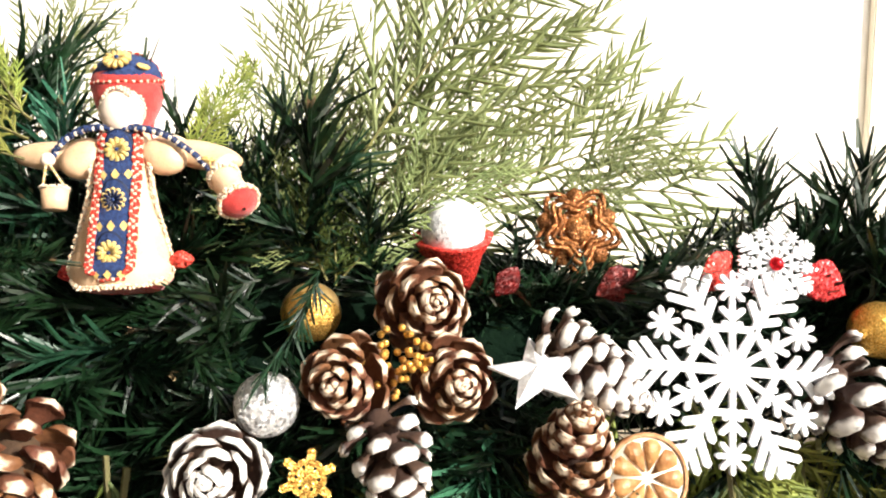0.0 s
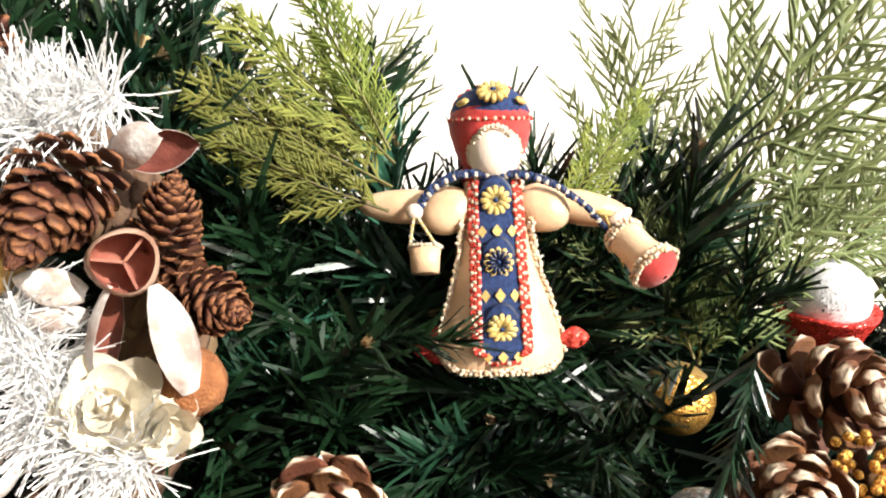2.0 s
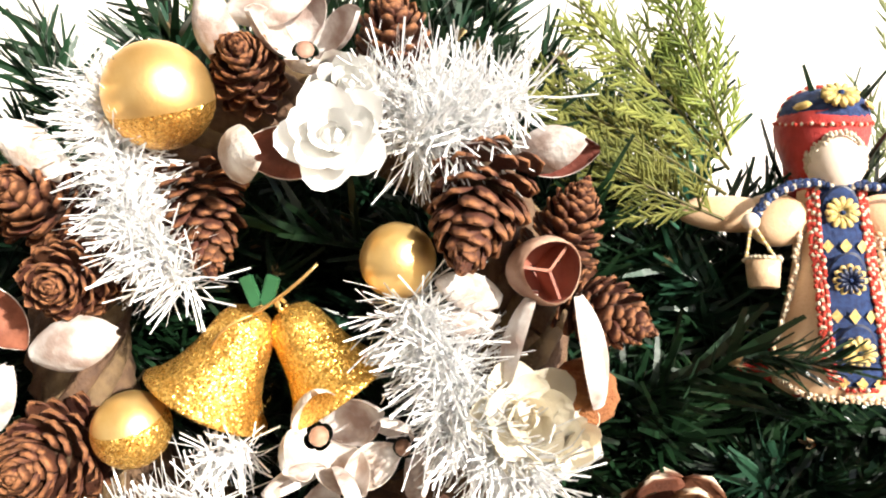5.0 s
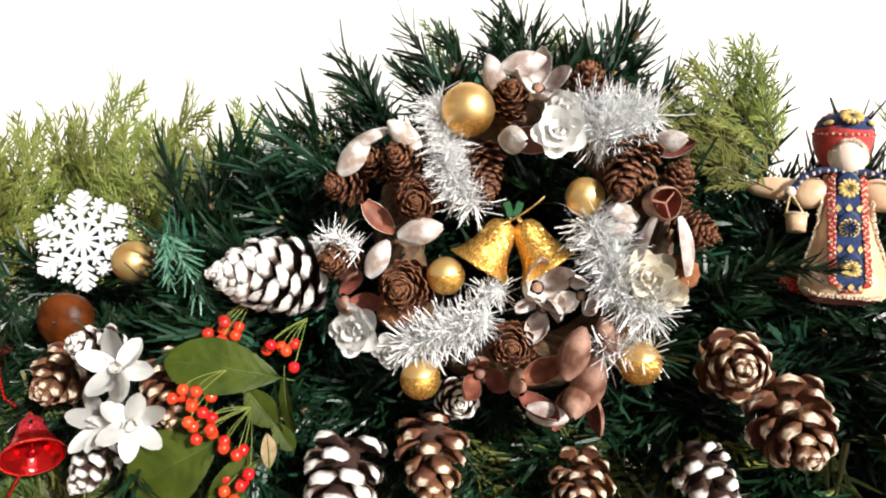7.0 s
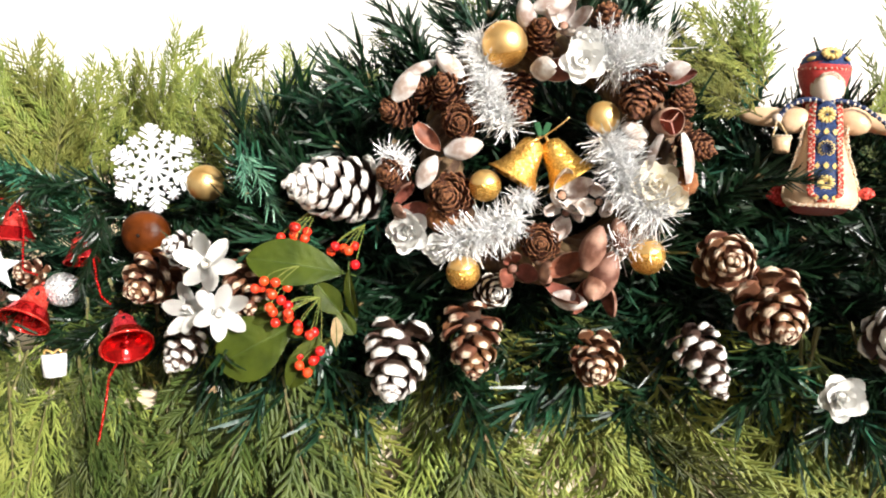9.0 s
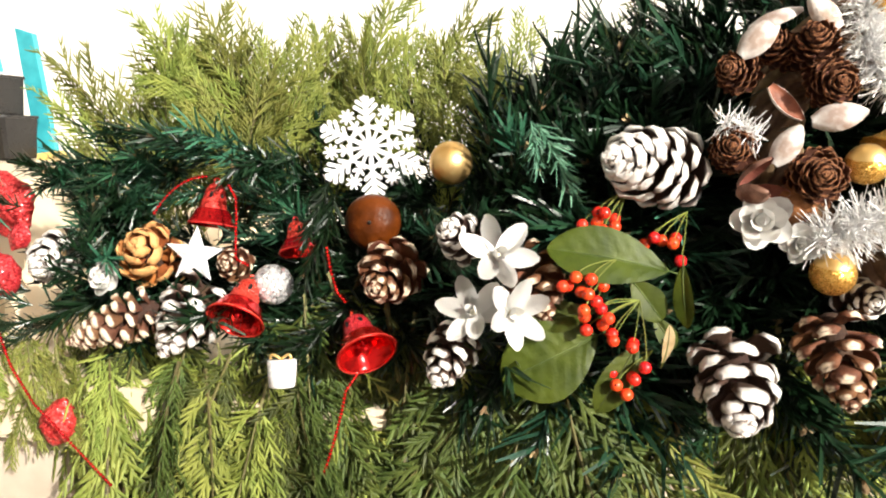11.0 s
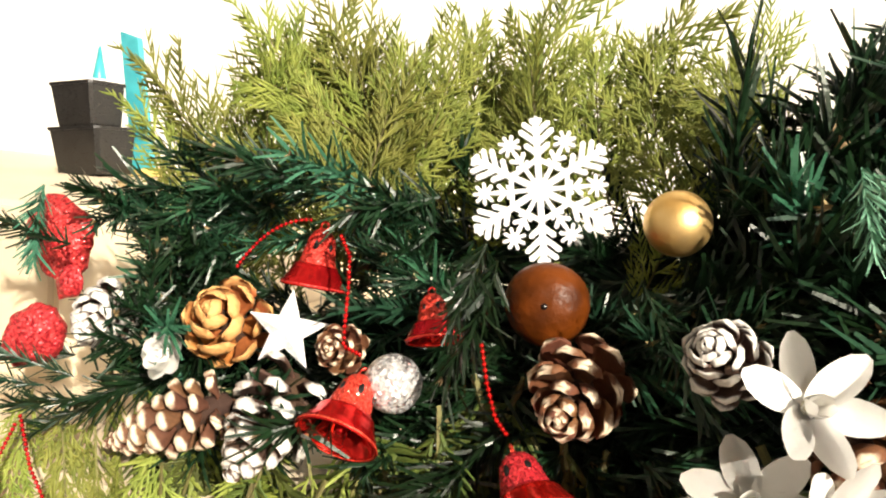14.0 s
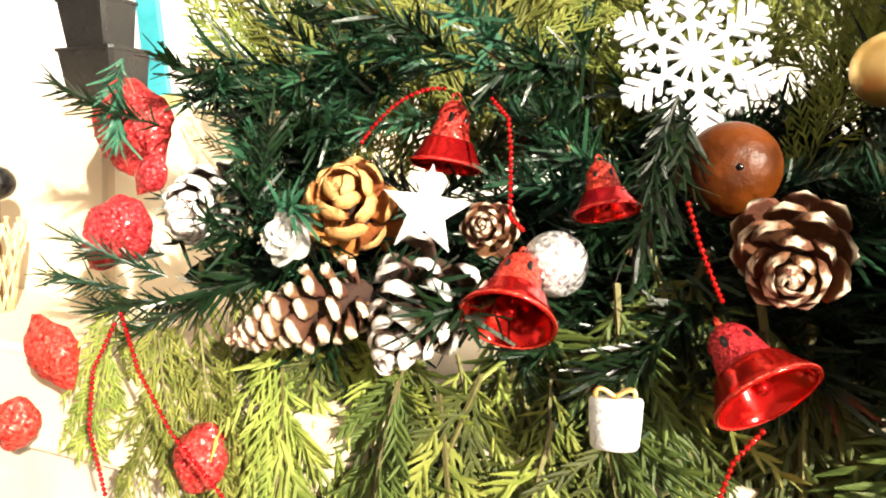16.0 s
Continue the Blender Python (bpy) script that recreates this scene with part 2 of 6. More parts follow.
SHELLB = mat("shell_brown", (0.13, 0.048, 0.028), (0.44, 0.25, 0.18), 2.5, 0.6, bump=0.4, bscale=14, rnd=0.2)
SHELLIN = mat("shell_inside", (0.14, 0.038, 0.022), (0.28, 0.09, 0.055), 4, 0.6, bump=0.4, bscale=18, rnd=0.15)
NAVY = mat("navy_print", (0.005, 0.009, 0.03), (0.012, 0.022, 0.07), 8, 0.4, bump=0.05, rnd=0.02)
GREY = mat("grey_frame", (0.30, 0.29, 0.28), (0.40, 0.39, 0.37), 40, 0.45, bump=0.1, rnd=0.02)
TANTIP = mat("tan_branch_tip", (0.30, 0.20, 0.10), (0.46, 0.33, 0.18), 300, 0.6, bump=0.3, rnd=0.2)
CLIP = mat("green_clip", (0.02, 0.09, 0.03), (0.03, 0.13, 0.05), 80, 0.5, bump=0.2, rnd=0.02)


# ---- mesh helpers ----
def aim(pos, d=(0.05, -0.9, 0.4), spin=0.0, s=1.0):
    """A pose at pos whose local z points along d, turned by spin degrees about it and scaled."""
    return Matrix.Translation(pos) @ Vector(d).to_track_quat("Z", "Y").to_matrix().to_4x4() @ Matrix.Rotation(radians(spin), 4, "Z") @ Matrix.Diagonal((s, s, s, 1))


def round_off(bm):
    """Smooth shading, with the sharp edges kept."""
    for f in bm.faces:
        f.smooth = True
    for e in bm.edges:
        if len(e.link_faces) == 2 and e.calc_face_angle(0) > 0.95:
            e.smooth = False


def finish(name, bm, mats, parent=None, label="", smooth=True):
    me = bpy.data.meshes.new(name)
    if smooth:
        round_off(bm)
    bm.to_mesh(me)
    bm.free()
    for m in mats if isinstance(mats, (list, tuple)) else [mats]:
        me.materials.append(m)
    ob = new(name, me)
    if parent:
        ob.parent = parent
    if label:
        ob["label"] = label
    return ob


part = finish


def thing(name, m, label, category, group=""):
    e = new(name)
    e.empty_display_size = 0.01
    e.matrix_world = m
    return tagged(e, label, category, group)


def lathe(bm, prof, seg=24, mi=0, m=Matrix(), arc=1.0, wob=0.0):
    rings = []
    closed = arc >= 1.0
    n = seg if closed else seg + 1
    for r, z in prof:
        ring = []
        for i in range(n):
            a = 2 * math.pi * arc * i / seg
            k = 1 + wob * math.sin(3 * a + z * 90)
            ring.append(bm.verts.new(m @ Vector((r * k * math.cos(a), r * k * math.sin(a), z))))
        rings.append(ring)
    for a, b in zip(rings, rings[1:]):
        for i in range(n if closed else n - 1):
            j = (i + 1) % n
            f = bm.faces.new((a[i], a[j], b[j], b[i]))
            f.material_index = mi
    return rings


def tube(bm, pts, r, seg=6, mi=0, taper=1.0):
    pts = [Vector(p) for p in pts]
    rings = []
    for i, p in enumerate(pts):
        d = (pts[min(i + 1, len(pts) - 1)] - pts[max(i - 1, 0)]).normalized()
        q = d.to_track_quat("Z", "Y").to_matrix()
        k = r * (1 + (taper - 1) * i / max(1, len(pts) - 1))
        rings.append([bm.verts.new(p + q @ Vector((k * math.cos(2 * math.pi * j / seg), k * math.sin(2 * math.pi * j / seg), 0))) for j in range(seg)])
    for a, b in zip(rings, rings[1:]):
        for i in range(seg):
            bm.faces.new((a[i], a[(i + 1) % seg], b[(i + 1) % seg], b[i])).material_index = mi
    for ring in (rings[0][::-1], rings[-1]):
        bm.faces.new(ring).material_index = mi


def ball(bm, r, m=Matrix(), u=16, v=10, mi=0):
    """A sphere of radius r, set by m."""
    rings = []
    for i in range(1, v):
        a = math.pi * i / v
        rings.append([bm.verts.new(m @ Vector((r * math.sin(a) * math.cos(2 * math.pi * j / u), r * math.sin(a) * math.sin(2 * math.pi * j / u), r * math.cos(a)))) for j in range(u)])
    north, south = bm.verts.new(m @ Vector((0, 0, r))), bm.verts.new(m @ Vector((0, 0, -r)))
    for j in range(u):
        k = (j + 1) % u
        bm.faces.new((north, rings[0][j], rings[0][k])).material_index = mi
        bm.faces.new((south, rings[-1][k], rings[-1][j])).material_index = mi
        for p, q in zip(rings, rings[1:]):
            bm.faces.new((p[j], q[j], q[k], p[k])).material_index = mi


def bar(bm, p, q, w, t, mi=0, point=0.3):
    """A flat bar in the local xy plane with pointed ends."""
    p, q = Vector((*p, 0)), Vector((*q, 0))
    d = (q - p).normalized()
    s = Vector((-d.y, d.x, 0)) * w / 2
    e = d * w * point
    outline = [p - e, p + s * 1, q + s * 1, q + e, q - s, p - s]
    top = [bm.verts.new(v + Vector((0, 0, t / 2))) for v in outline]
    bot = [bm.verts.new(v - Vector((0, 0, t / 2))) for v in outline]
    bm.faces.new(top[::-1]).material_index = mi
    bm.faces.new(bot).material_index = mi
    for i in range(6):
        j = (i + 1) % 6
        bm.faces.new((top[i], top[j], bot[j], bot[i])).material_index = mi
    return top + bot


def mesh_from(name, verts, faces, mats, smooth=False, index=None):
    me = bpy.data.meshes.new(name)
    me.from_pydata([tuple(v) for v in verts], [], faces)
    for m in mats:
        me.materials.append(m)
    if index:
        me.polygons.foreach_set("material_index", index)
    if smooth:
        me.polygons.foreach_set("use_smooth", [True] * len(me.polygons))
    return me


rnd = random.Random(5)


# ---- setting ----
def box(name, lo, hi, m, parent=None, bevel=0.0):
    bm = bmesh.new()
    bmesh.ops.create_cube(bm, size=1)
    for v in bm.verts:
        v.co = [lo[k] + (v.co[k] + 0.5) * (hi[k] - lo[k]) for k in range(3)]
    if bevel:
        bmesh.ops.bevel(bm, geom=bm.edges[:], offset=bevel, segments=2, affect="EDGES")
    return finish(name, bm, m, parent, smooth=False)


def setting(ob, label, category):
    return tagged(ob, label, category, "", "structure")


ZF, ZC = -1.25, 2.9
setting(box("floor", (-2.6, -3.2, ZF - 0.1), (2.0, 0.9, ZF), FLOORM), "brown wooden floor boards in the room", "floor")
# the ceiling is out of view, added to bounce light onto the garland
setting(box("ceiling", (-2.6, -3.2, ZC), (2.0, 0.9, ZC + 0.1), WALL), "plain white ceiling added out of view to bounce light", "ceiling")
setting(box("wall_north", (-2.6, 0.75, ZF), (2.0, 0.9, ZC), WALL), "bright white painted wall behind the garland", "wall")
# south and west walls: never in view, added for bounced light
setting(box("wall_south", (-2.6, -3.2, ZF), (2.0, -3.05, ZC), WALL), "plain white wall added out of view to bounce light", "wall")
setting(box("wall_west", (-2.6, -3.05, ZF), (-2.45, 0.75, ZC), WALL), "plain white wall added out of view to bounce light", "wall")
# wall added with an unseen, assumed opening sized to let the sun through
bm = bmesh.new()
for lo, hi in (((1.85, -3.05, ZF), (2.0, 0.75, -0.4)), ((1.85, -3.05, 2.85), (2.0, 0.75, ZC)), ((1.85, -3.05, -0.4), (2.0, -2.95, 2.85)), ((1.85, 0.73, -0.4), (2.0, 0.75, 2.85))):
    bmesh.ops.create_cube(bm, size=1, matrix=Matrix.Translation([(a + b) / 2 for a, b in zip(lo, hi)]) @ Matrix.Diagonal([b - a for a, b in zip(lo, hi)] + [1]))
setting(finish("wall_east", bm, WALL, smooth=False), "white wall with an assumed opening added to let sun in", "wall")
def ledge(name, z0, z1, y0, m):
    """An L-shaped slab along the wall that leaves room for the cabinet."""
    bm = bmesh.new()
    line = [(-2.4, y0), (1.84, y0), (1.84, 0.745), (-0.745, 0.745), (-0.745, 0.085), (-2.4, 0.085)]
    up, low = [bm.verts.new((x, y, z1)) for x, y in line], [bm.verts.new((x, y, z0)) for x, y in line]
    bm.faces.new(up), bm.faces.new(low[::-1])
    for i in range(6):
        bm.faces.new((up[i], low[i], low[(i + 1) % 6], up[(i + 1) % 6]))
    bmesh.ops.bevel(bm, geom=bm.edges[:], offset=0.005, segments=2, affect="EDGES")
    return finish(name, bm, m, smooth=False)


setting(ledge("shelf", -0.30, -0.235, -0.01, CREAM), "cream painted shelf under the garland", "shelf")
setting(ledge("shelf_front", ZF, -0.301, 0.02, STONE), "pale stone front below the shelf", "mantel")
setting(box("side_panel", (1.315, 0.735, ZF), (1.64, 0.7495, 0.62), PANEL, None, 0.002), "pale ivory panel standing before the white wall", "panel")


# ---- pine cones ----
def scale_mesh(name, m, width=0.46, thick=0.13, curl=0.18):
    """A woody scale along +y: narrow root, broad rounded hollow end with a thick lip."""
    bm = bmesh.new()
    rows = []
    for y, w, z in ((0.0, 0.30, 0.0), (0.40, 0.56, -0.01), (0.64, 0.88, 0.01), (0.80, 1.0, 0.05), (0.92, 0.98, 0.10), (1.0, 0.84, curl), (1.045, 0.52, curl * 1.12)):
        row = []
        th = thick * (0.45 if y < 0.7 else 0.66 if y < 0.9 else 0.90) * (1 if y < 1.04 else 0.55)
        for x, up in ((-1, 0.0), (-0.72, 0.75), (0, 0.85), (0.72, 0.75), (1, 0.0), (0.72, -0.85), (0, -1.1), (-0.72, -0.85)):
            row.append(bm.verts.new((x * w * width / 2, y - 0.13 * abs(x) ** 2 * (y > 0.7), z + up * th + 0.05 * abs(x) ** 2 * (y > 0.6))))
        rows.append(row)
    for a, b in zip(rows, rows[1:]):
        for i in range(8):
            bm.faces.new((a[i], a[(i + 1) % 8], b[(i + 1) % 8], b[i]))
    bm.faces.new(rows[-1])
    bmesh.ops.recalc_face_normals(bm, faces=bm.faces[:])
    for f in bm.faces:
        f.smooth = True
    me = bpy.data.meshes.new(name)
    bm.to_mesh(me)
    bm.free()
    me.materials.append(m)
    return me


SCALES = {"brown": scale_mesh("scale", SC_BROWN, 0.76), "frost": scale_mesh("scale", SC_FROST, 0.80), "tan": scale_mesh("scale", SC_TAN, 0.72, curl=0.1),
          "orange": scale_mesh("scale", SC_ORANGE, 0.86, curl=0.25), "rust": scale_mesh("scale", SC_SMALL, 0.80, thick=0.08, curl=0.16)}
CONE_LABEL = {"brown": "open brown pine cone with pale scale tips", "frost": "white frosted open pine cone", "tan": "tan pine cone with pale scales",
              "orange": "orange-brown open pine cone", "rust": "small rust-brown cone"}


def cone_parts(parent, kind, w, long, n, opened, seed, m=None, core_name="core"):
    """Core and scales of a cone w wide and w * long in length, round the local z axis, tip up."""
    rnd = random.Random(seed)
    L = w * long
    fine = 0.66 if kind == "rust" else 1.0
    n = int(n * 1.9) if kind == "rust" else int(n * (0.62 if kind == "orange" else 0.80))
    bm = bmesh.new()
    lathe(bm, [(0.001, -L / 2), (0.16 * w, -0.46 * L), (0.20 * w, -0.2 * L), (0.15 * w, 0.2 * L), (0.06 * w, 0.44 * L), (0.001, L / 2)], 10)
    core = finish(core_name, bm, CONE_CORE, parent)
    if m is not None:
        core.matrix_basis = m
        parent = core
    for i in range(n):
        u = (i + 0.5) / n
        a = radians(137.508) * i
        lift = radians(-18 + (95 + (1 - opened) * 30) * u ** 0.85 + (1 - opened) * 45 + rnd.uniform(-6, 6))
        lift = min(lift, radians(86))
        size = w * 0.5 * (0.62 + 0.42 * math.sin(math.pi * min(1, 0.22 + 0.72 * u))) * (1 - 0.45 * u ** 3) * rnd.uniform(0.90, 1.10)
        z = (u - 0.5) * L * 0.86
        r = w * 0.06 * (1 - u)
        s = new("scale", SCALES[kind])
        s.parent = parent
        s.matrix_basis = (Matrix.Rotation(a, 4, "Z") @ Matrix.Translation((0, r, z)) @ Matrix.Rotation(lift, 4, "X")
                          @ Matrix.Rotation(rnd.uniform(-0.15, 0.15), 4, "Y") @ Matrix.Diagonal((size * fine * rnd.uniform(0.85, 1.1), size, size * fine, 1)))


cone_count = 0


def pine_cone(pos, w, d=(0.0, -0.9, 0.4), kind="brown", long=1.0, n=48, opened=1.0, extra="among green needles"):
    global cone_count
    cone_count += 1
    e = thing("pine_cone", aim(pos, d, 40 * cone_count), CONE_LABEL[kind] + " " + extra, "pine cone", "pine cones on the garland")
    cone_parts(e, kind, w, long, n, opened, cone_count)
    return e


# right part
pine_cone((0.3885, 0.0400, -0.0830), 0.0540, (0.10, -0.93, 0.30))
pine_cone((0.3395, -0.0030, -0.1070), 0.0460, (-0.35, -0.90, 0.25))
pine_cone((0.3970, 0.0020, -0.1165), 0.0460, (0.05, -0.95, 0.25))
pine_cone((0.3580, -0.0319, -0.1411), 0.042, (0.25, -0.45, -0.85), "frost", 1.3)
pine_cone((0.4533, -0.0309, -0.1510), 0.042, (0.1, -0.35, 0.95), "brown", 1.5, 80)
pine_cone((0.4721, -0.0093, -0.1161), 0.046, (0.70, -0.55, -0.45), "frost", 1.5, 80)
pine_cone((0.2733, -0.0304, -0.1365), 0.048, (-0.05, -0.9, 0.35), "frost", extra="lying low in the greenery")
pine_cone((0.6364, -0.0147, -0.1577), 0.054, (0.3, -0.6, -0.7), "frost", 1.3)
pine_cone((0.1517, -0.0136, -0.0910), 0.044, (0.0, -0.95, 0.25))
pine_cone((0.1841, -0.0252, -0.1210), 0.052, (0.1, -0.85, -0.35))
# middle
pine_cone((-0.1500, -0.0220, -0.0430), 0.0500, (-0.64, -0.74, 0.12), "frost", 1.55, 90, extra="lying on its side by the wreath")
pine_cone((-0.0902, -0.0551, -0.1693), 0.050, (0.05, -0.75, -0.6), "frost", 1.2)
pine_cone((-0.0331, -0.0481, -0.1505), 0.043, (0.15, -0.6, -0.75), "brown", 1.35)
pine_cone((0.0593, -0.0401, -0.1648), 0.038, (0.0, -0.9, -0.2), "brown", extra="half hidden under cedar")
pine_cone((0.1367, -0.0403, -0.1582), 0.036, (0.45, -0.35, -0.8), "frost", 1.6)
pine_cone((-0.0191, -0.0303, -0.1176), 0.027, (0.2, -0.9, 0.1), "frost", n=40)
pine_cone((-0.2680, -0.0480, -0.1730), 0.034, (-0.2, -0.7, -0.6), "frost", 1.3, 48, extra="below the white flowers")
pine_cone((-0.2140, -0.0400, -0.1240), 0.038, (0.35, -0.60, -0.55), "brown", 1.3, 54, extra="behind the white flowers")
pine_cone((-0.2647, -0.0450, -0.0930), 0.030, (-0.4, -0.8, 0.4), "frost", 1.1, 48, extra="behind the white flowers")
# left part
pine_cone((-0.3230, 0.0000, -0.1315), 0.047, (-0.12, -0.95, -0.22), "brown")
pine_cone((-0.5298, 0.0157, -0.1347), 0.050, (0.1, -0.8, 0.5), "orange", 0.9, 44)
pine_cone((-0.4560, 0.0159, -0.1364), 0.027, (0.0, -0.95, 0.2), "brown", n=40)
pine_cone((-0.5340, -0.0260, -0.1820), 0.037, (-0.85, -0.35, -0.4), "tan", 1.95, 76, 1.0)
pine_cone((-0.4826, -0.0080, -0.1770), 0.048, (-0.15, -0.75, -0.6), "frost", 1.3)
pine_cone((-0.6182, 0.0153, -0.1427), 0.042, (0.05, -0.85, -0.3), "frost", 1.1, 80, 0.85)




# ---- the doll: one plain mesh ----
def beads(bm, pts, r, step, mats, jitter=0.0, u=6, v=4):
    """Small balls strung along a line, their materials by turns."""
    pts = [Vector(p) for p in pts]
    lens = [0.0]
    for a, b in zip(pts, pts[1:]):
        lens.append(lens[-1] + (b - a).length)
    k, n = 0, max(2, int(lens[-1] / step))
    for i in range(n):
        d = lens[-1] * i / (n - 1)
        while k < len(lens) - 2 and lens[k + 1] < d:
            k += 1
        f = (d - lens[k]) / max(1e-9, lens[k + 1] - lens[k])
        p = pts[k].lerp(pts[k + 1], f) + Vector([random.uniform(-jitter, jitter) for _ in range(3)])
        ball(bm, r, Matrix.Translation(p), u, v, mats[i % len(mats)])


def blob(bm, c, r, mi, rot=None, u=16, v=10):
    ball(bm, 1.0, Matrix.Translation(c) @ (rot if rot else Matrix()) @ Matrix.Diagonal((*r, 1)), u, v, mi)


def rays(bm, m, n, r0, r1, w, t, mi, turn=0.0):
    for i in range(n):
        a = 2 * math.pi * i / n + turn
        for v in bar(bm, (r0 * math.cos(a), r0 * math.sin(a)), (r1 * math.cos(a), r1 * math.sin(a)), w, t, mi):
            v.co = m @ v.co


def curve(a, b, c, n=12):
    a, b, c = Vector(a), Vector(b), Vector(c)
    return [a * (1 - t) ** 2 + b * 2 * t * (1 - t) + c * t * t for t in [i / n for i in range(n + 1)]]


def make_doll():
    bm = bmesh.new()
    S, R, B, Yl, RB, WB, SK, N = range(8)

    def wide(z):
        return float(np.interp(z, (0, 0.003, 0.010, 0.020, 0.032, 0.046, 0.064, 0.09), (0.0200, 0.0245, 0.0272, 0.0268, 0.0235, 0.0190, 0.0150, 0.0120)))

    def deep(z):
        return float(np.interp(z, (0, 0.01, 0.03, 0.06, 0.09), (0.0165, 0.0190, 0.0165, 0.0115, 0.0085)))

    def ring_skin(zs, grow, mi, arc=1.0, turn=0.0, n=36):
        rings = []
        for z in zs:
            rings.append([bm.verts.new(((wide(z) + grow) * math.cos(a), (deep(z) + grow) * math.sin(a), z)) for a in np.linspace(turn, turn + 2 * math.pi * arc, n + 1)])
        for a, b in zip(rings, rings[1:]):
            for i in range(n):
                bm.faces.new((a[i], a[i + 1], b[i + 1], b[i])).material_index = mi

    def face_y(x, z, grow=0.0):
        """The front of the dress at a place."""
        f = min(0.98, abs(x) / (wide(z) + grow))
        return -(deep(z) + grow) * math.sqrt(1 - f * f)

    # red underskirt with a lining, then the satin dress over its front
    ring_skin(np.linspace(0.0, 0.09, 14), -0.001, R)
    bm.faces.new([bm.verts.new((wide(0) * 0.95 * math.cos(a), deep(0) * 0.95 * math.sin(a), 0.0002)) for a in np.linspace(0, 2 * math.pi, 24)[:-1]]).material_index = R
    ring_skin(np.linspace(0.0015, 0.089, 16), 0.0008, S, 0.46, math.pi * 1.04, 24)
    # apron: dark ground, three blue ovals with flowers, diamonds between them
    half = lambda z: float(np.interp(z, (0.006, 0.012, 0.03, 0.088), (0.0050, 0.0088, 0.0088, 0.0074)))
    rows = []
    for z in np.linspace(0.0062, 0.0885, 26):
        rows.append([bm.verts.new((x * half(z), face_y(x * half(z), z, 0.0018), z)) for x in (-1, -0.5, 0, 0.5, 1)])
    for a, b in zip(rows, rows[1:]):
        for i in range(4):
            bm.faces.new((a[i], a[i + 1], b[i + 1], b[i])).material_index = B
    upright = Matrix.Rotation(math.pi / 2, 4, "X")

    def on_front(z, lift, slope=0.10):
        return Matrix.Translation((0, face_y(0, z, 0.0018) - lift, z)) @ Matrix.Rotation(slope, 4, "X") @ upright

    for z, c in ((0.0775, Yl), (0.0500, N), (0.0220, Yl)):
        m = on_front(z, 0.0003)
        for r0, r1, mi, lift in ((0.0080, 0.0112, N, 0.0002), (0.0072, 0.0102, B, 0.0005)):
            line = [bm.verts.new(m @ Vector((r0 * math.cos(a), r1 * math.sin(a), lift - 0.9 * (r0 * math.cos(a)) ** 2 / 0.02))) for a in np.linspace(0, 2 * math.pi, 29)[:-1]]
            mid = bm.verts.new(m @ Vector((0, 0, lift)))
            for i in range(28):
                bm.faces.new((line[i], line[(i + 1) % 28], mid)).material_index = mi
        rays(bm, on_front(z, 0.0009), 12, 0.0016, 0.0060, 0.0022, 0.0007, Yl)
        if c == N:
            rays(bm, on_front(z, 0.0012), 12, 0.0012, 0.0050, 0.0016, 0.0007, N)
        ball(bm, 0.0011, on_front(z, 0.0012), 8, 6, B)
    for z in (0.0638, 0.0360, 0.0078):
        m = on_front(z, 0.0008)
        for sx, k in ((0, 1.0), (-1, 0.9), (1, 0.9)):
            x = sx * 0.0062
            pts = [(x - 0.0022 * k, 0), (x, 0.0030 * k), (x + 0.0022 * k, 0), (x, -0.0030 * k)]
            bm.faces.new([bm.verts.new(m @ Vector((px, py, 0.0004 - 45 * px * px * 0.6))) for px, py in pts]).material_index = Yl
    # red and cream braids beside the apron, cream lace round the dress
    for sx in (-1, 1):
        for k, mm in ((0.0004, (RB, RB, WB)), (0.0018, (RB, WB, RB)), (0.0032, (RB, RB, RB, WB))):
            line = [(sx * (half(z) + k), face_y(half(z) + k, z, 0.0022), z) for z in np.linspace(0.009, 0.088, 26)]
            beads(bm, line, 0.0011, 0.0012, mm, 0.0004)
        edge = [(sx * (wide(z) * 0.985), -0.0035 - 0.05 * z, z) for z in np.linspace(0.012, 0.064, 20)] + [(sx * 0.0142, face_y(0.0125, 0.070, 0.002), 0.070)]
        for k in range(2):
            beads(bm, [(x + sx * 0.0009 * k, y - 0.0006 * k, z) for x, y, z in edge], 0.0011, 0.0014, (WB, WB, S), 0.0006)
    turn = np.linspace(-1.45, 1.45, 44)
    hem = [((wide(0.006) + 0.0005) * math.sin(a), -(deep(0.005) + 0.001) * math.cos(a), 0.0005 + 0.011 * abs(math.sin(a)) ** 5) for a in turn]
    beads(bm, hem, 0.0012, 0.0012, (WB, WB, S), 0.0007)
    beads(bm, [(x, y - 0.0008, z - 0.0016) for x, y, z in hem], 0.0010, 0.0021, (WB, S), 0.0004)
    beads(bm, [(x * 0.50, y - 0.0012, 0.0044 + 0.004 * (x / 0.0272) ** 2) for x, y, z in hem], 0.0012, 0.0012, (RB, RB, WB), 0.0005)
    # sleeves and arms
    for sx in (-1, 1):
        blob(bm, (sx * 0.0205, -0.0030, 0.0755), (0.0125, 0.0078, 0.0100), S, Matrix.Rotation(sx * 0.30, 4, "Y"), 20, 12)
        blob(bm, (sx * 0.0385, 0.004, 0.0805 - (0.003 if sx > 0 else 0)), (0.0225, 0.0075, 0.0078), S, Matrix.Rotation(0.05 if sx < 0 else 0.22, 4, "Y"), 20, 12)
        blob(bm, (sx * 0.0215, 0.002, 0.0830), (0.0110, 0.0060, 0.0060), S)
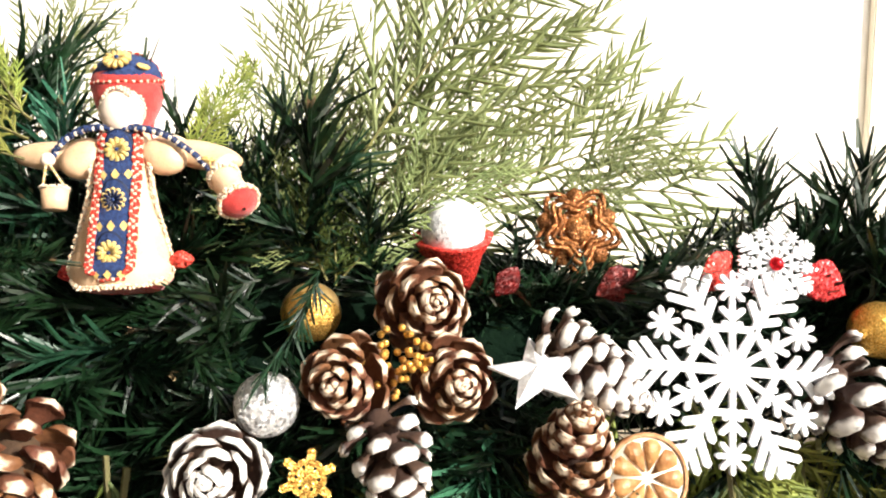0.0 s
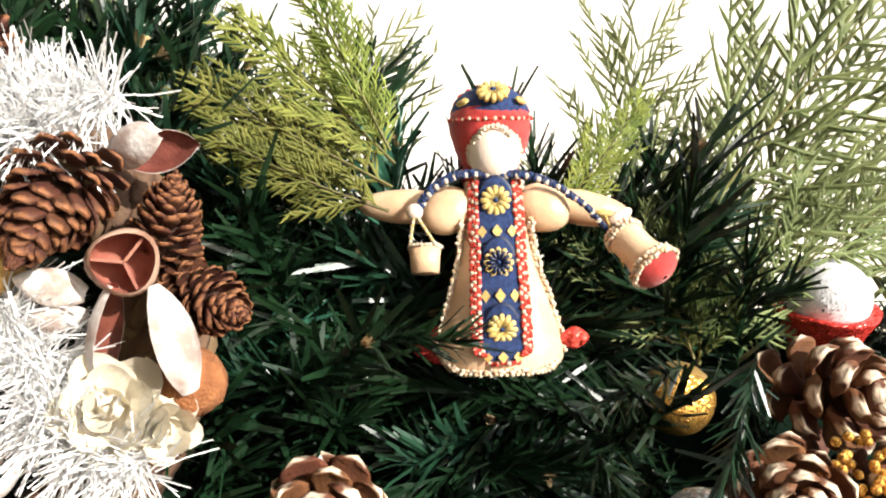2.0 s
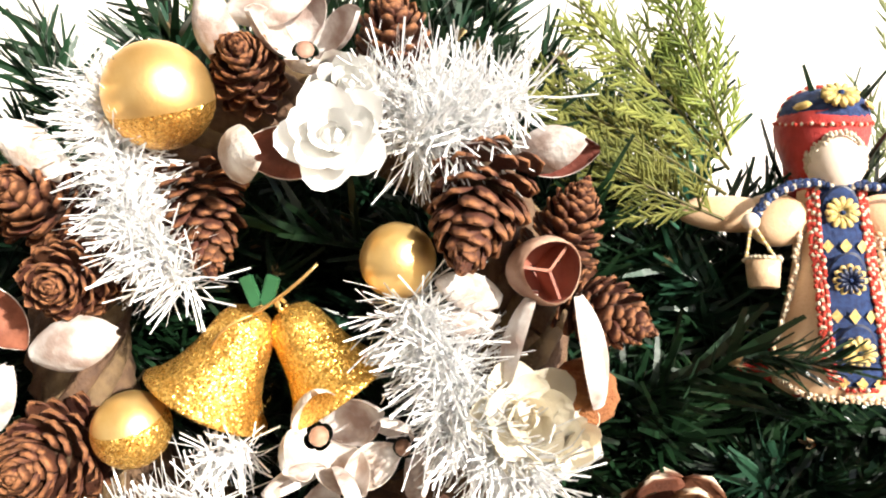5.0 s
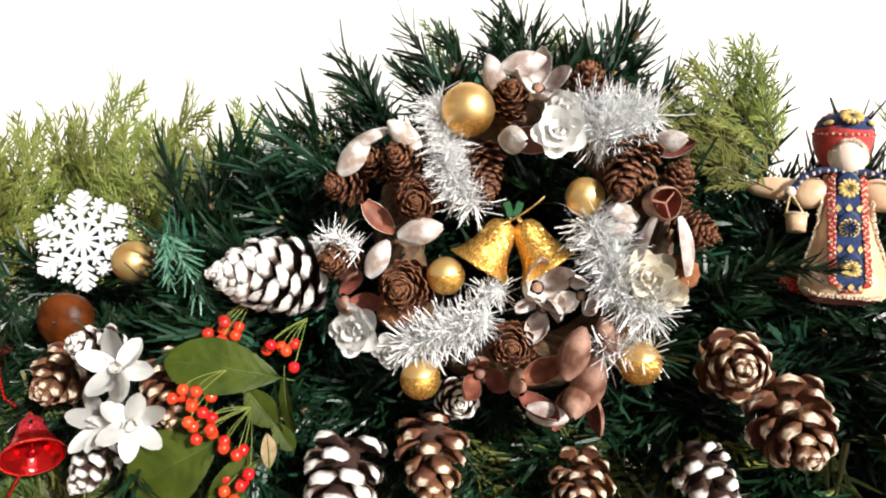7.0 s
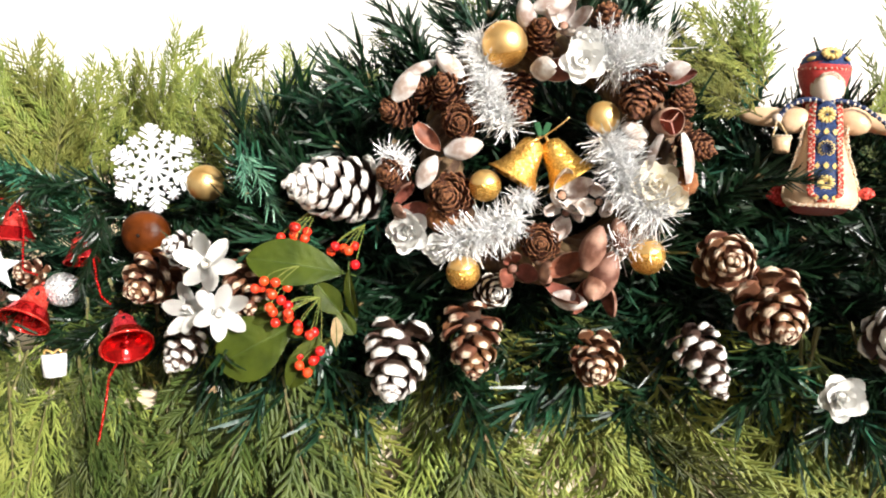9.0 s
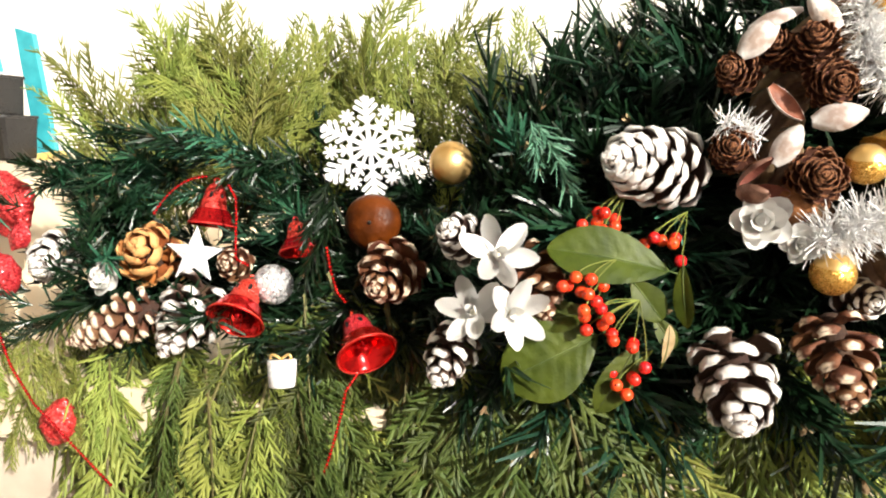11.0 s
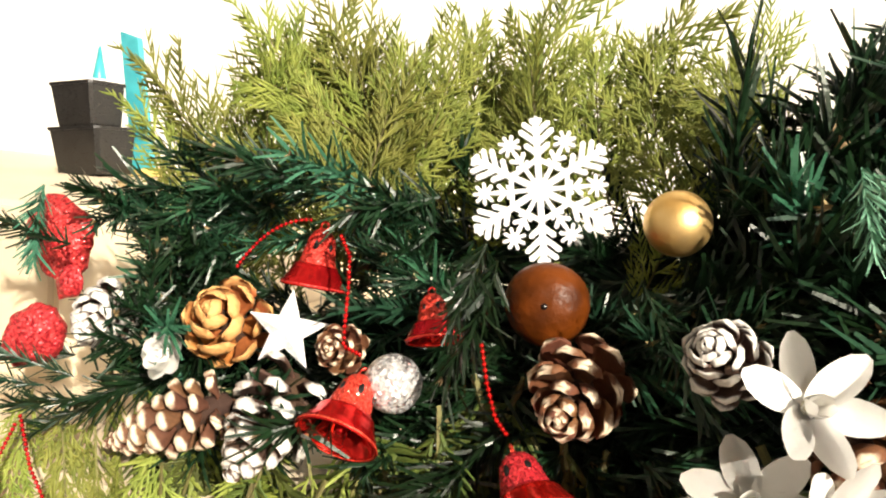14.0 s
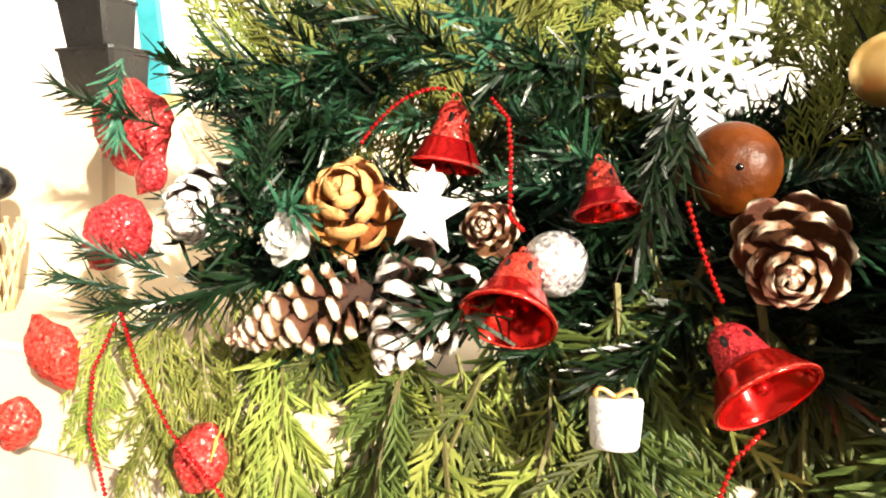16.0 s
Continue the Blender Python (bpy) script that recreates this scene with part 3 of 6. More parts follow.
    for path in (curve((-0.003, -0.0105, 0.0905), (-0.024, -0.0125, 0.0935), (-0.0335, -0.0110, 0.0760), 20), curve((0.003, -0.0105, 0.0905), (0.027, -0.0125, 0.0900), (0.0450, -0.0080, 0.0670), 20)):
        for k, mm in ((0, (B, N, B)), (1, (B, WB, B, N))):
            beads(bm, [p + Vector((0.0007 * k, -0.0006 * k, -0.0016 * k)) for p in path], 0.0014, 0.0011, mm, 0.0004)
    # head, bonnet and cap
    blob(bm, (0.0005, -0.0070, 0.1000), (0.0112, 0.0100, 0.0132), SK, None, 24, 16)
    blob(bm, (0.0005, -0.0062, 0.0925), (0.0072, 0.0070, 0.0070), SK, None, 16, 10)
    blob(bm, (0, -0.001, 0.0890), (0.0058, 0.0055, 0.0070), SK)
    lathe(bm, [(0.0080, -0.0225), (0.0125, -0.0170), (0.0162, -0.0085), (0.0184, 0.0), (0.0186, 0.0050), (0.0168, 0.0100), (0.0120, 0.0150), (0.0060, 0.0176), (0.0002, 0.0182)], 32, R, Matrix.Translation((-0.0005, 0.0030, 0.1145)))
    blob(bm, (-0.0015, 0.0080, 0.099), (0.0135, 0.0070, 0.0190), R)
    capm = Matrix.Translation((-0.0002, 0.0026, 0.1205)) @ Matrix.Rotation(0.36, 4, "X") @ Matrix.Diagonal((0.94, 0.97, 1, 1))
    lathe(bm, [(0.0190, 0.0), (0.0187, 0.0040), (0.0165, 0.0088), (0.0120, 0.0122), (0.0060, 0.0140), (0.0002, 0.0146)], 28, B, capm)
    beads(bm, [capm @ Vector((0.0196 * math.cos(a), 0.0196 * math.sin(a), -0.0004)) for a in np.linspace(math.pi * 0.95, math.pi * 2.05, 40)], 0.0009, 0.0012, (WB, RB, RB), 0.0004)
    beads(bm, [capm @ Vector((0.0185 * math.cos(a) * 1.02, 0.001, 0.0002 + 0.0152 * math.sin(a))) for a in np.linspace(0, math.pi, 36)], 0.0010, 0.0013, (RB, WB, RB), 0.0003)
    flower = Matrix.Translation((0.0006, -0.0152, 0.1258)) @ Matrix.Rotation(1.02, 4, "X")
    rays(bm, flower, 12, 0.0016, 0.0066, 0.0021, 0.0022, Yl)
    ball(bm, 0.0013, flower @ Matrix.Translation((0, 0, 0.001)), 8, 6, B)
    for sx in (-1, 1):
        for v in bar(bm, (-0.0020, 0), (0.0020, 0), 0.0030, 0.0012, Yl, 0.6):
            v.co = Matrix.Translation((sx * 0.0128, -0.0120, 0.1225)) @ Matrix.Rotation(sx * 0.8, 4, "Z") @ Matrix.Rotation(1.2, 4, "X") @ v.co
    # cream lace over the brow
    for k in range(4):
        r = 0.0116 - 0.0013 * k
        beads(bm, [(0.0005 + r * math.cos(a), -0.0075 - 0.0022 * k - 0.0022 * math.sin(a), 0.1005 + r * 1.14 * math.sin(a)) for a in np.linspace(-0.35 + 0.3 * k, math.pi + 0.35 - 0.3 * k, 30)], 0.0010, 0.0016, (WB,), 0.0003)
    # pail on strings
    blob(bm, (-0.0345, -0.0125, 0.0735), (0.0036, 0.0034, 0.0036), SK)
    m = Matrix.Translation((-0.0310, -0.0125, 0.0470))
    lathe(bm, [(0.001, 0), (0.0052, 0), (0.0062, 0.011), (0.0055, 0.011), (0.001, 0.004)], 16, S, m)
    beads(bm, [m @ Vector((0.0062 * math.cos(a), 0.0062 * math.sin(a), 0.011)) for a in np.linspace(0, 6.28, 20)], 0.0009, 0.0014, (WB,), 0.0003)
    for sx in (-1, 1):
        beads(bm, [m @ Vector((sx * 0.0058, 0, 0.011)), (-0.0345, -0.0135, 0.073)], 0.0008, 0.0012, (WB, Yl))
    # jug held by a gold tie
    blob(bm, (0.0525, -0.0075, 0.0700), (0.0062, 0.0034, 0.0028), SK, Matrix.Rotation(-0.5, 4, "Y"))
    blob(bm, (0.0455, -0.0085, 0.0712), (0.0042, 0.0030, 0.0018), Yl)
    m = aim((0.0525, -0.0080, 0.0625), (0.50, -0.45, -0.80))
    lathe(bm, [(0.001, -0.001), (0.0070, 0.0), (0.0078, 0.004), (0.0076, 0.012), (0.0088, 0.018), (0.0100, 0.0225)], 24, S, m)
    lathe(bm, [(0.0098, 0.0225), (0.0080, 0.0255), (0.004, 0.0275), (0.001, 0.0280)], 24, R, m)
    for z, r in ((0.0, 0.0076), (0.0020, 0.0080), (0.0225, 0.0104), (0.0195, 0.0098)):
        beads(bm, [m @ Vector((r * math.cos(a), r * math.sin(a), z)) for a in np.linspace(0, 6.28, 30)], 0.0011, 0.0016, (WB, WB, S), 0.0004)
    beads(bm, [(0.0462, -0.010, 0.0700), m @ Vector((-0.002, -0.0085, 0.012))], 0.0005, 0.0008, (Yl,))
    for v in bm.verts:
        if v.co.z < 0.022:
            v.co.z = 0.022 - (0.022 - v.co.z) * 0.76
        if v.co.z < 0.06 and abs(v.co.x) < 0.03:
            v.co.x *= 0.955
    doll = finish("doll", bm, [SATIN, REDCLOTH, BLUE, YELLOW, REDB, WHITEB, SKIN, NAVY])
    doll.matrix_world = DOLL
    tagged(doll, "small cloth doll in red hat and blue embroidered apron dress", "doll")


DOLL = Matrix.Translation((0.2275, 0.0320, -0.0612)) @ Matrix.Rotation(radians(3.5), 4, "Y") @ Matrix.Rotation(radians(-19.5), 4, "X") @ Matrix.Rotation(radians(-8), 4, "Z") @ Matrix.Diagonal((1.03, 1.03, 1.03, 1))
make_doll()


# ---- ornaments ----
def sphere_lathe(bm, r, m=Matrix(), split=None, seg=28, rings=16, wob=0.0):
    for k in range(rings):
        a0, a1 = math.pi * k / rings - math.pi / 2, math.pi * (k + 1) / rings - math.pi / 2
        mi = 0 if split is None or math.sin((a0 + a1) / 2) > split else 1
        lathe(bm, [(max(1e-5, r * math.cos(a0)), r * math.sin(a0)), (max(1e-5, r * math.cos(a1)), r * math.sin(a1))], seg, mi, m, wob=wob)
    bmesh.ops.remove_doubles(bm, verts=bm.verts[:], dist=1e-6)


def bauble(pos, r, mats, label, split=None, d=(0.15, 1.0, 0.35), group=""):
    e = thing("bauble", aim(pos, d), label, "bauble", group)
    bm = bmesh.new()
    sphere_lathe(bm, r, split=split)
    part("ball", bm, mats, e)
    bm = bmesh.new()
    lathe(bm, [(r * 0.22, r * 0.95), (r * 0.22, r * 1.12), (r * 0.10, r * 1.16), (0.0001, r * 1.16)], 14)
    tube(bm, [(r * 0.1 * math.cos(a), 0, r * 1.2 + r * 0.12 * math.sin(a)) for a in np.linspace(-0.6, 3.8, 10)], r * 0.03)
    part("cap", bm, GOLD, e, "small gold metal cap")
    return e


bauble((0.3235, 0.0700, -0.0880), 0.0185, [GOLD, GOLDG], "gold glass bauble among the needles", -0.2)
bauble((0.2980, -0.0081, -0.1126), 0.0165, [SILVERG], "silver white glitter bauble deep in needles")
bauble((0.6718, 0.0067, -0.1201), 0.018, [GOLDG], "gold glitter bauble beside the large snowflake")
bauble((-0.2885, 0.0400, -0.0500), 0.0165, [GOLD], "shiny gold bauble beside the snowflake")
bauble((-0.4219, 0.0140, -0.1500), 0.0160, [SILVERG], "silver white glitter bauble behind the red bell")

# round brown dried fruit
e = thing("dried_fruit", aim((-0.3475, 0.0340, -0.0985), (0.1, -0.95, 0.1)), "brown dried round fruit behind the pine cone", "dried fruit")
bm = bmesh.new()
lathe(bm, [(0.0006, 0.0146), (0.0018, 0.0147), (0.008, 0.0142), (0.0155, 0.0115), (0.0205, 0.0055), (0.0222, 0.0), (0.020, -0.009), (0.012, -0.017), (0.001, -0.019)], 40, wob=0.012)
part("skin", bm, AMBER, e)
bm = bmesh.new()
ball(bm, 0.0018, Matrix.Translation((0, 0, 0.0144)), 8, 6)
part("navel", bm, DARK, e)

# orange slice
e = thing("orange_slice", aim((0.4936, -0.0334, -0.1710), (0.0, -0.93, 0.35), 10), "dried orange slice with visible segments", "orange slice")
bm = bmesh.new()
lathe(bm, [(0.0215, 0.002), (0.0230, 0.0026), (0.0240, 0.001), (0.0238, -0.002), (0.0215, -0.0024)], 40, wob=0.01)
part("peel", bm, PEEL, e)
bm = bmesh.new()
lathe(bm, [(0.0001, 0.0006), (0.0218, 0.0010), (0.0218, -0.0014), (0.0001, -0.0014)], 40)
part("pith", bm, ROSE, e)
for k in range(9):
    bm = bmesh.new()
    a0, a1 = 2 * math.pi * (k + 0.06) / 9, 2 * math.pi * (k + 0.94) / 9
    pts = [(0.0035, (a0 + a1) / 2)] + [(r, a) for r, a in ((0.0125, a0), (0.0185, a0 + 0.03), (0.0203, a0 * 0.65 + a1 * 0.35), (0.0203, a0 * 0.35 + a1 * 0.65), (0.0185, a1 - 0.03), (0.0125, a1))]
    top = [bm.verts.new((r * math.cos(a), r * math.sin(a), 0.0021)) for r, a in pts]
    low = [bm.verts.new((r * 1.02 * math.cos(a), r * 1.02 * math.sin(a), 0.0004)) for r, a in pts]
    bm.faces.new(top)
    for i in range(7):
        bm.faces.new((top[i], low[i], low[(i + 1) % 7], top[(i + 1) % 7]))
    part("segment", bm, PULP, e)


def plate(line, t):
    """A flat cut-out of thickness t with the given outline."""
    bm = bmesh.new()
    up = [bm.verts.new((100 * x, 100 * y, 50 * t)) for x, y in line]
    low = [bm.verts.new((100 * x, 100 * y, -50 * t)) for x, y in line]
    bm.faces.new(up), bm.faces.new(low[::-1])
    for i in range(len(line)):
        j = (i + 1) % len(line)
        bm.faces.new((up[i], low[i], low[j], up[j]))
    bm.normal_update()
    bmesh.ops.triangulate(bm, faces=bm.faces[:], ngon_method="EAR_CLIP")
    bmesh.ops.recalc_face_normals(bm, faces=bm.faces[:])
    bmesh.ops.scale(bm, vec=(0.01, 0.01, 0.01), verts=bm.verts[:])
    return bm


def snowflake(pos, r, d, spin, label, centre=None):
    e = thing("snowflake", aim(pos, d, spin), label, "snowflake ornament", "snowflakes")
    t = 0.0022
    spikes = [(r * (0.24 if k % 2 == 0 else 0.14), math.pi * k / 12) for k in range(24)]
    part("hub", plate([(a * math.cos(b), a * math.sin(b)) for a, b in spikes], t * 1.5), WHITEG, e, smooth=False)

    def twig(name, turn, x0, x1, half, boughs, w):
        """A flat twig along local x with slanting side boughs."""
        u, n = Vector((0.65, 0.76)), Vector((-0.76, 0.65)) * (w / 2)
        side = [Vector((x0, half))]
        for f, l in boughs:
            root, reach = f + half * 0.855, w * 0.66
            tip = Vector((f, 0)) + u * l
            side += [Vector((root - reach, half)), tip + n, tip + u * (w * 0.4), tip - n, Vector((root + reach, half))]
        side.append(Vector((x1 - half, half)))
        line = [(p.x * r, p.y * r) for p in side] + [(x1 * r, 0.0)] + [(p.x * r, -p.y * r) for p in side[::-1]]
        part(name, plate(line, t), WHITEG, e, smooth=False).matrix_basis = Matrix.Rotation(turn, 4, "Z")

    wheel = []
    for k in range(8):
        a = math.pi * k / 4
        wheel += [(0.058, a - math.pi / 8), (0.138, a - 0.17), (0.156, a), (0.138, a + 0.17)]
    for k in range(6):
        twig("arm", math.pi * k / 3, 0.12, 1.0, 0.042, ((0.48, 0.19), (0.62, 0.27), (0.76, 0.21), (0.89, 0.08)), 0.072)
        turn = math.pi * k / 3 + math.pi / 6
        twig("spoke", turn, 0.12, 0.62, 0.028, ((0.34, 0.10), (0.44, 0.13)), 0.055)
        part("rosette", plate([((0.71 + a * math.cos(b)) * r, a * math.sin(b) * r) for a, b in wheel], t * 1.2), WHITEG, e, smooth=False).matrix_basis = Matrix.Rotation(turn, 4, "Z")
        bm = bmesh.new()
        bar(bm, (0.41 * r, 0.0), (0.205 * r, 0.355 * r), 0.062 * r, t * 1.1)
        part("strut", bm, WHITEG, e, smooth=False).matrix_basis = Matrix.Rotation(math.pi * k / 3, 4, "Z")
    if centre:
        bm = bmesh.new()
        blob(bm, (0, 0, t), (r * 0.16, r * 0.16, r * 0.12), 0)
        part("bead", bm, centre, e, "round red bead")


snowflake((0.5603, -0.0078, -0.1276), 0.068, (-0.05, -0.93, 0.35), -10, "large white glitter snowflake leaning on the needles")
snowflake((0.6053, 0.0187, -0.0739), 0.028, (-0.1, -0.95, 0.30), 20, "small white snowflake with a red centre", REDM)
snowflake((-0.3690, 0.0900, -0.0420), 0.0465, (0.15, -0.95, 0.30), 40, "white glitter snowflake standing before cedar")
# small gold one
e = thing("gold_snowflake", aim((0.3158, -0.0386, -0.1400), (0, -0.9, 0.4), 15), "small gold glitter snowflake in the needles", "snowflake ornament")
for k in range(3):
    bm = bmesh.new()
    bar(bm, (-0.013, 0), (0.013, 0), 0.004, 0.002)
    for s in (-1, 1):
        bar(bm, (s * 0.007, -0.004), (s * 0.007, 0.004), 0.0028, 0.002)
    part("bar", bm, GOLDG, e, smooth=False).matrix_basis = Matrix.Rotation(math.pi * k / 3, 4, "Z")


def star(pos, r, d, spin, label, m=WHITEG, inner=0.42, thick=0.006):
    bm = bmesh.new()
    pts = [((r if k % 2 == 0 else r * inner), math.pi * k / 5 + math.pi / 2) for k in range(10)]
    rim = [bm.verts.new((a * math.cos(b), a * math.sin(b), 0.0008)) for a, b in pts]
    low = [bm.verts.new((a * math.cos(b), a * math.sin(b), -0.0008)) for a, b in pts]
    top, bot = bm.verts.new((0, 0, thick)), bm.verts.new((0, 0, -thick))
    for i in range(10):
        j = (i + 1) % 10
        bm.faces.new((rim[i], rim[j], top))
        bm.faces.new((low[j], low[i], bot))
        bm.faces.new((rim[i], low[i], low[j], rim[j]))
    ob = finish("star", bm, m, smooth=False)
    ob.matrix_world = aim(pos, d, spin)
    return tagged(ob, label, "star ornament", "white stars")


star((0.4379, -0.0223, -0.1082), 0.027, (-0.12, -0.42, 0.92), 8, "white glitter star between pine cones")
star((-0.4872, 0.0115, -0.1311), 0.0235, (0.3, -0.94, 0.12), -4, "white glitter star standing among pine cones")

# bronze flower-shaped ornament with ridges
e = thing("bronze_ornament", aim((0.5090, 0.0980, -0.0560), (-0.1, -0.95, 0.3), 18), "bronze brown glitter star ornament with curled ridges", "ornament")
for k in range(5):
    bm = bmesh.new()
    for q in range(4):
        r = 0.031 - 0.0058 * q
        tube(bm, [(r * 0.98 * math.cos(a) * (1 - 0.35 * math.cos(a * 2.5) ** 2), r * math.sin(a) * (1 - 0.35 * math.cos(a * 2.5) ** 2), 0.004 * math.sin(q)) for a in np.linspace(-0.6, 0.6, 11)], 0.0020, 6)
    bar(bm, (0.004, 0), (0.026, 0), 0.011, 0.004)
    part("lobe", bm, BRONZE, e).matrix_basis = Matrix.Rotation(2 * math.pi * k / 5, 4, "Z")
bm = bmesh.new()
blob(bm, (0, 0, 0.001), (0.010, 0.010, 0.004), 0)
part("middle", bm, BRONZE, e)

# red cup with a white pompon
e = thing("red_cup_ornament", aim((0.4200, 0.0950, -0.0560), (0.0, -0.15, 1.0)), "red glitter cup with a round white pompon", "ornament")
bm = bmesh.new()
lathe(bm, [(0.001, -0.036), (0.010, -0.035), (0.0160, -0.022), (0.0210, -0.008), (0.0270, 0.001), (0.0275, 0.003), (0.0235, 0.003), (0.001, -0.006)], 32, wob=0.05)
part("cup", bm, REDG, e)
bm = bmesh.new()
sphere_lathe(bm, 0.0215, Matrix.Translation((0, 0, 0.008)))
part("pompon", bm, WHITEG, e)


def ribbon_loop(pos, size, d, spin, label, m=REDMESH, fat=0.45):
    """A puffed leaf-shaped loop of stiff glitter ribbon."""
    bm = bmesh.new()
    prof = [(0.0008 + 0.36 * math.sin(math.pi * f) ** 0.85 * (0.8 + 0.35 * f), f - 0.5) for f in np.linspace(0, 1, 18)]
    lathe(bm, [(r * size, z * size) for r, z in prof], 28, 0, Matrix.Diagonal((1, fat, 1, 1)), wob=0.06)
    for v in bm.verts:
        v.co *= 1 + 0.16 * noise.noise(v.co * 110 + Vector(pos) * 50) + 0.05 * noise.noise(v.co * 420)
    ob = finish("ribbon_loop", bm, m)
    ob.matrix_world = Matrix.Translation(pos) @ Euler([radians(a) for a in d]).to_matrix().to_4x4() @ Matrix.Rotation(radians(spin), 4, "Z")
    return tagged(ob, label, "ribbon loop", "red ribbon loops")


ribbon_loop((-0.6847, 0.0381, -0.1064), 0.070, (-10, -28, 10), 0, "leaf-shaped red glitter ribbon loop")
ribbon_loop((-0.6593, 0.0219, -0.1296), 0.030, (0, 35, 0), 0, "short red glitter ribbon end")
ribbon_loop((-0.6655, 0.0012, -0.1630), 0.055, (0, 40, 0), 0, "round red glitter ribbon loop", fat=0.8)
ribbon_loop((-0.6773, -0.0314, -0.2247), 0.044, (0, -35, 0), 0, "red glitter ribbon loop over the shelf", fat=0.6)
ribbon_loop((-0.7030, -0.0337, -0.2694), 0.036, (0, 20, 0), 0, "round red glitter ribbon loop hanging low", fat=0.9)
ribbon_loop((-0.5898, -0.0241, -0.2703), 0.044, (0, 15, 0), 0, "red glitter ribbon loop between hanging cedar", fat=0.8)
ribbon_loop((0.5162, 0.0486, -0.0848), 0.034, (0, 70, 0), 0, "dark red ribbon loop deep in the needles", REDDEEP, fat=0.22)
ribbon_loop((0.5687, 0.0226, -0.0762), 0.036, (0, 60, 20), 0, "red mesh ribbon loop behind the snowflake", fat=0.22)
ribbon_loop((0.6431, 0.0223, -0.0901), 0.036, (0, -60, 0), 0, "red mesh ribbon loop behind the snowflake", fat=0.22)
ribbon_loop((0.4432, 0.0504, -0.0763), 0.022, (0, 40, 0), 0, "small dark red ribbon loop", REDDEEP, fat=0.22)
ribbon_loop((0.2046, 0.0495, -0.0452), 0.026, (0, 80, 10), 0, "red ribbon end behind the doll's hem")
ribbon_loop((0.2585, 0.0291, -0.0410), 0.014, (0, 90, 0), 0, "tiny red ribbon end beside the doll")


def bell_parts(e, r, h, outer, inner, slots=True):
    """A bell round local z, its mouth towards -z."""
    prof = [(0.02, 1.0), (0.16, 0.985), (0.30, 0.93), (0.43, 0.82), (0.50, 0.62), (0.58, 0.42), (0.72, 0.24), (0.88, 0.10), (1.0, 0.03), (1.0, 0.0)]
    bm = bmesh.new()
    lathe(bm, [(a * r, b * h) for a, b in prof], 32)
    part("body", bm, outer, e)
    bm = bmesh.new()
    lathe(bm, [(max(0.001, a - 0.05) * r, b * h * 0.96 + 0.0002) for a, b in prof[::-1]], 32)
    part("lining", bm, inner, e)
    bm = bmesh.new()
    tube(bm, [(r * math.cos(a), r * math.sin(a), 0.001) for a in np.linspace(0, 2 * math.pi, 33)], r * 0.045, 6)
    part("rim", bm, outer, e)
    bm = bmesh.new()
    tube(bm, [(0, 0, h * 0.9), (0, 0, h * 0.25)], r * 0.03)
    ball(bm, r * 0.16, Matrix.Translation((0, 0, h * 0.16)), 12, 8)
    part("clapper", bm, inner, e)
    bm = bmesh.new()
    tube(bm, [(r * 0.13 * math.cos(a), 0, h * 1.03 + r * 0.16 * math.sin(a)) for a in np.linspace(-0.5, 3.7, 12)], r * 0.04)
    part("loop", bm, outer, e)
    if slots:
        bm = bmesh.new()
        lathe(bm, [(0.62 * r, 0.375 * h), (0.70 * r, 0.385 * h), (0.735 * r, 0.36 * h), (0.745 * r, 0.335 * h), (0.80 * r, 0.27 * h), (0.91 * r, 0.16 * h), (1.02 * r, 0.055 * h), (1.04 * r, 0.0), (1.0 * r, -0.005 * h)], 32)
        part("flared_band", bm, inner, e, "shiny flared band")
        # black ovals set on the bell stand in for the darkness of open slots
        for k in range(6):
            bm = bmesh.new()
            blob(bm, (0, 0, 0), (r * 0.075, r * 0.03, h * (0.10 if k % 2 else 0.075)), 0, None, 8, 6)
            a = math.pi / 3 * k + 0.6
            part("slot", bm, DARK, e).matrix_basis = Matrix.Translation((r * 0.475 * math.cos(a), r * 0.475 * math.sin(a), h * 0.68)) @ Matrix.Rotation(a + math.pi / 2, 4, "Z")


def red_bell(pos, r, h, up, spin, label):
    e = thing("bell", aim(pos, up, spin), label, "bell", "red bells")
    bell_parts(e, r, h, REDG, REDM)


red_bell((-0.4868, 0.0360, -0.1105), 0.0185, 0.036, (0.02, 0.25, 1.0), 10, "red glitter bell hanging above the white star")
red_bell((-0.4360, -0.0216, -0.1721), 0.0215, 0.038, (0.0, 0.95, 0.85), 30, "red glitter bell with its shiny mouth forward")
red_bell((-0.3288, -0.0329, -0.1837), 0.0215, 0.036, (-0.70, 0.85, 0.75), 55, "red glitter bell tilted below a pine cone")
red_bell((-0.4005, 0.0146, -0.1233), 0.0150, 0.026, (-0.3, 0.4, 1.0), 0, "red glitter bell half hidden by needles")


def bead_string(pts, label, r=0.00125):
    bm = bmesh.new()
    beads(bm, pts, r, r * 2.15, (0,), 0.0, 8, 6)
    tube(bm, pts, r * 0.3, 5)
    return tagged(finish("bead_string", bm, REDM), label, "bead string", "red bead strings")


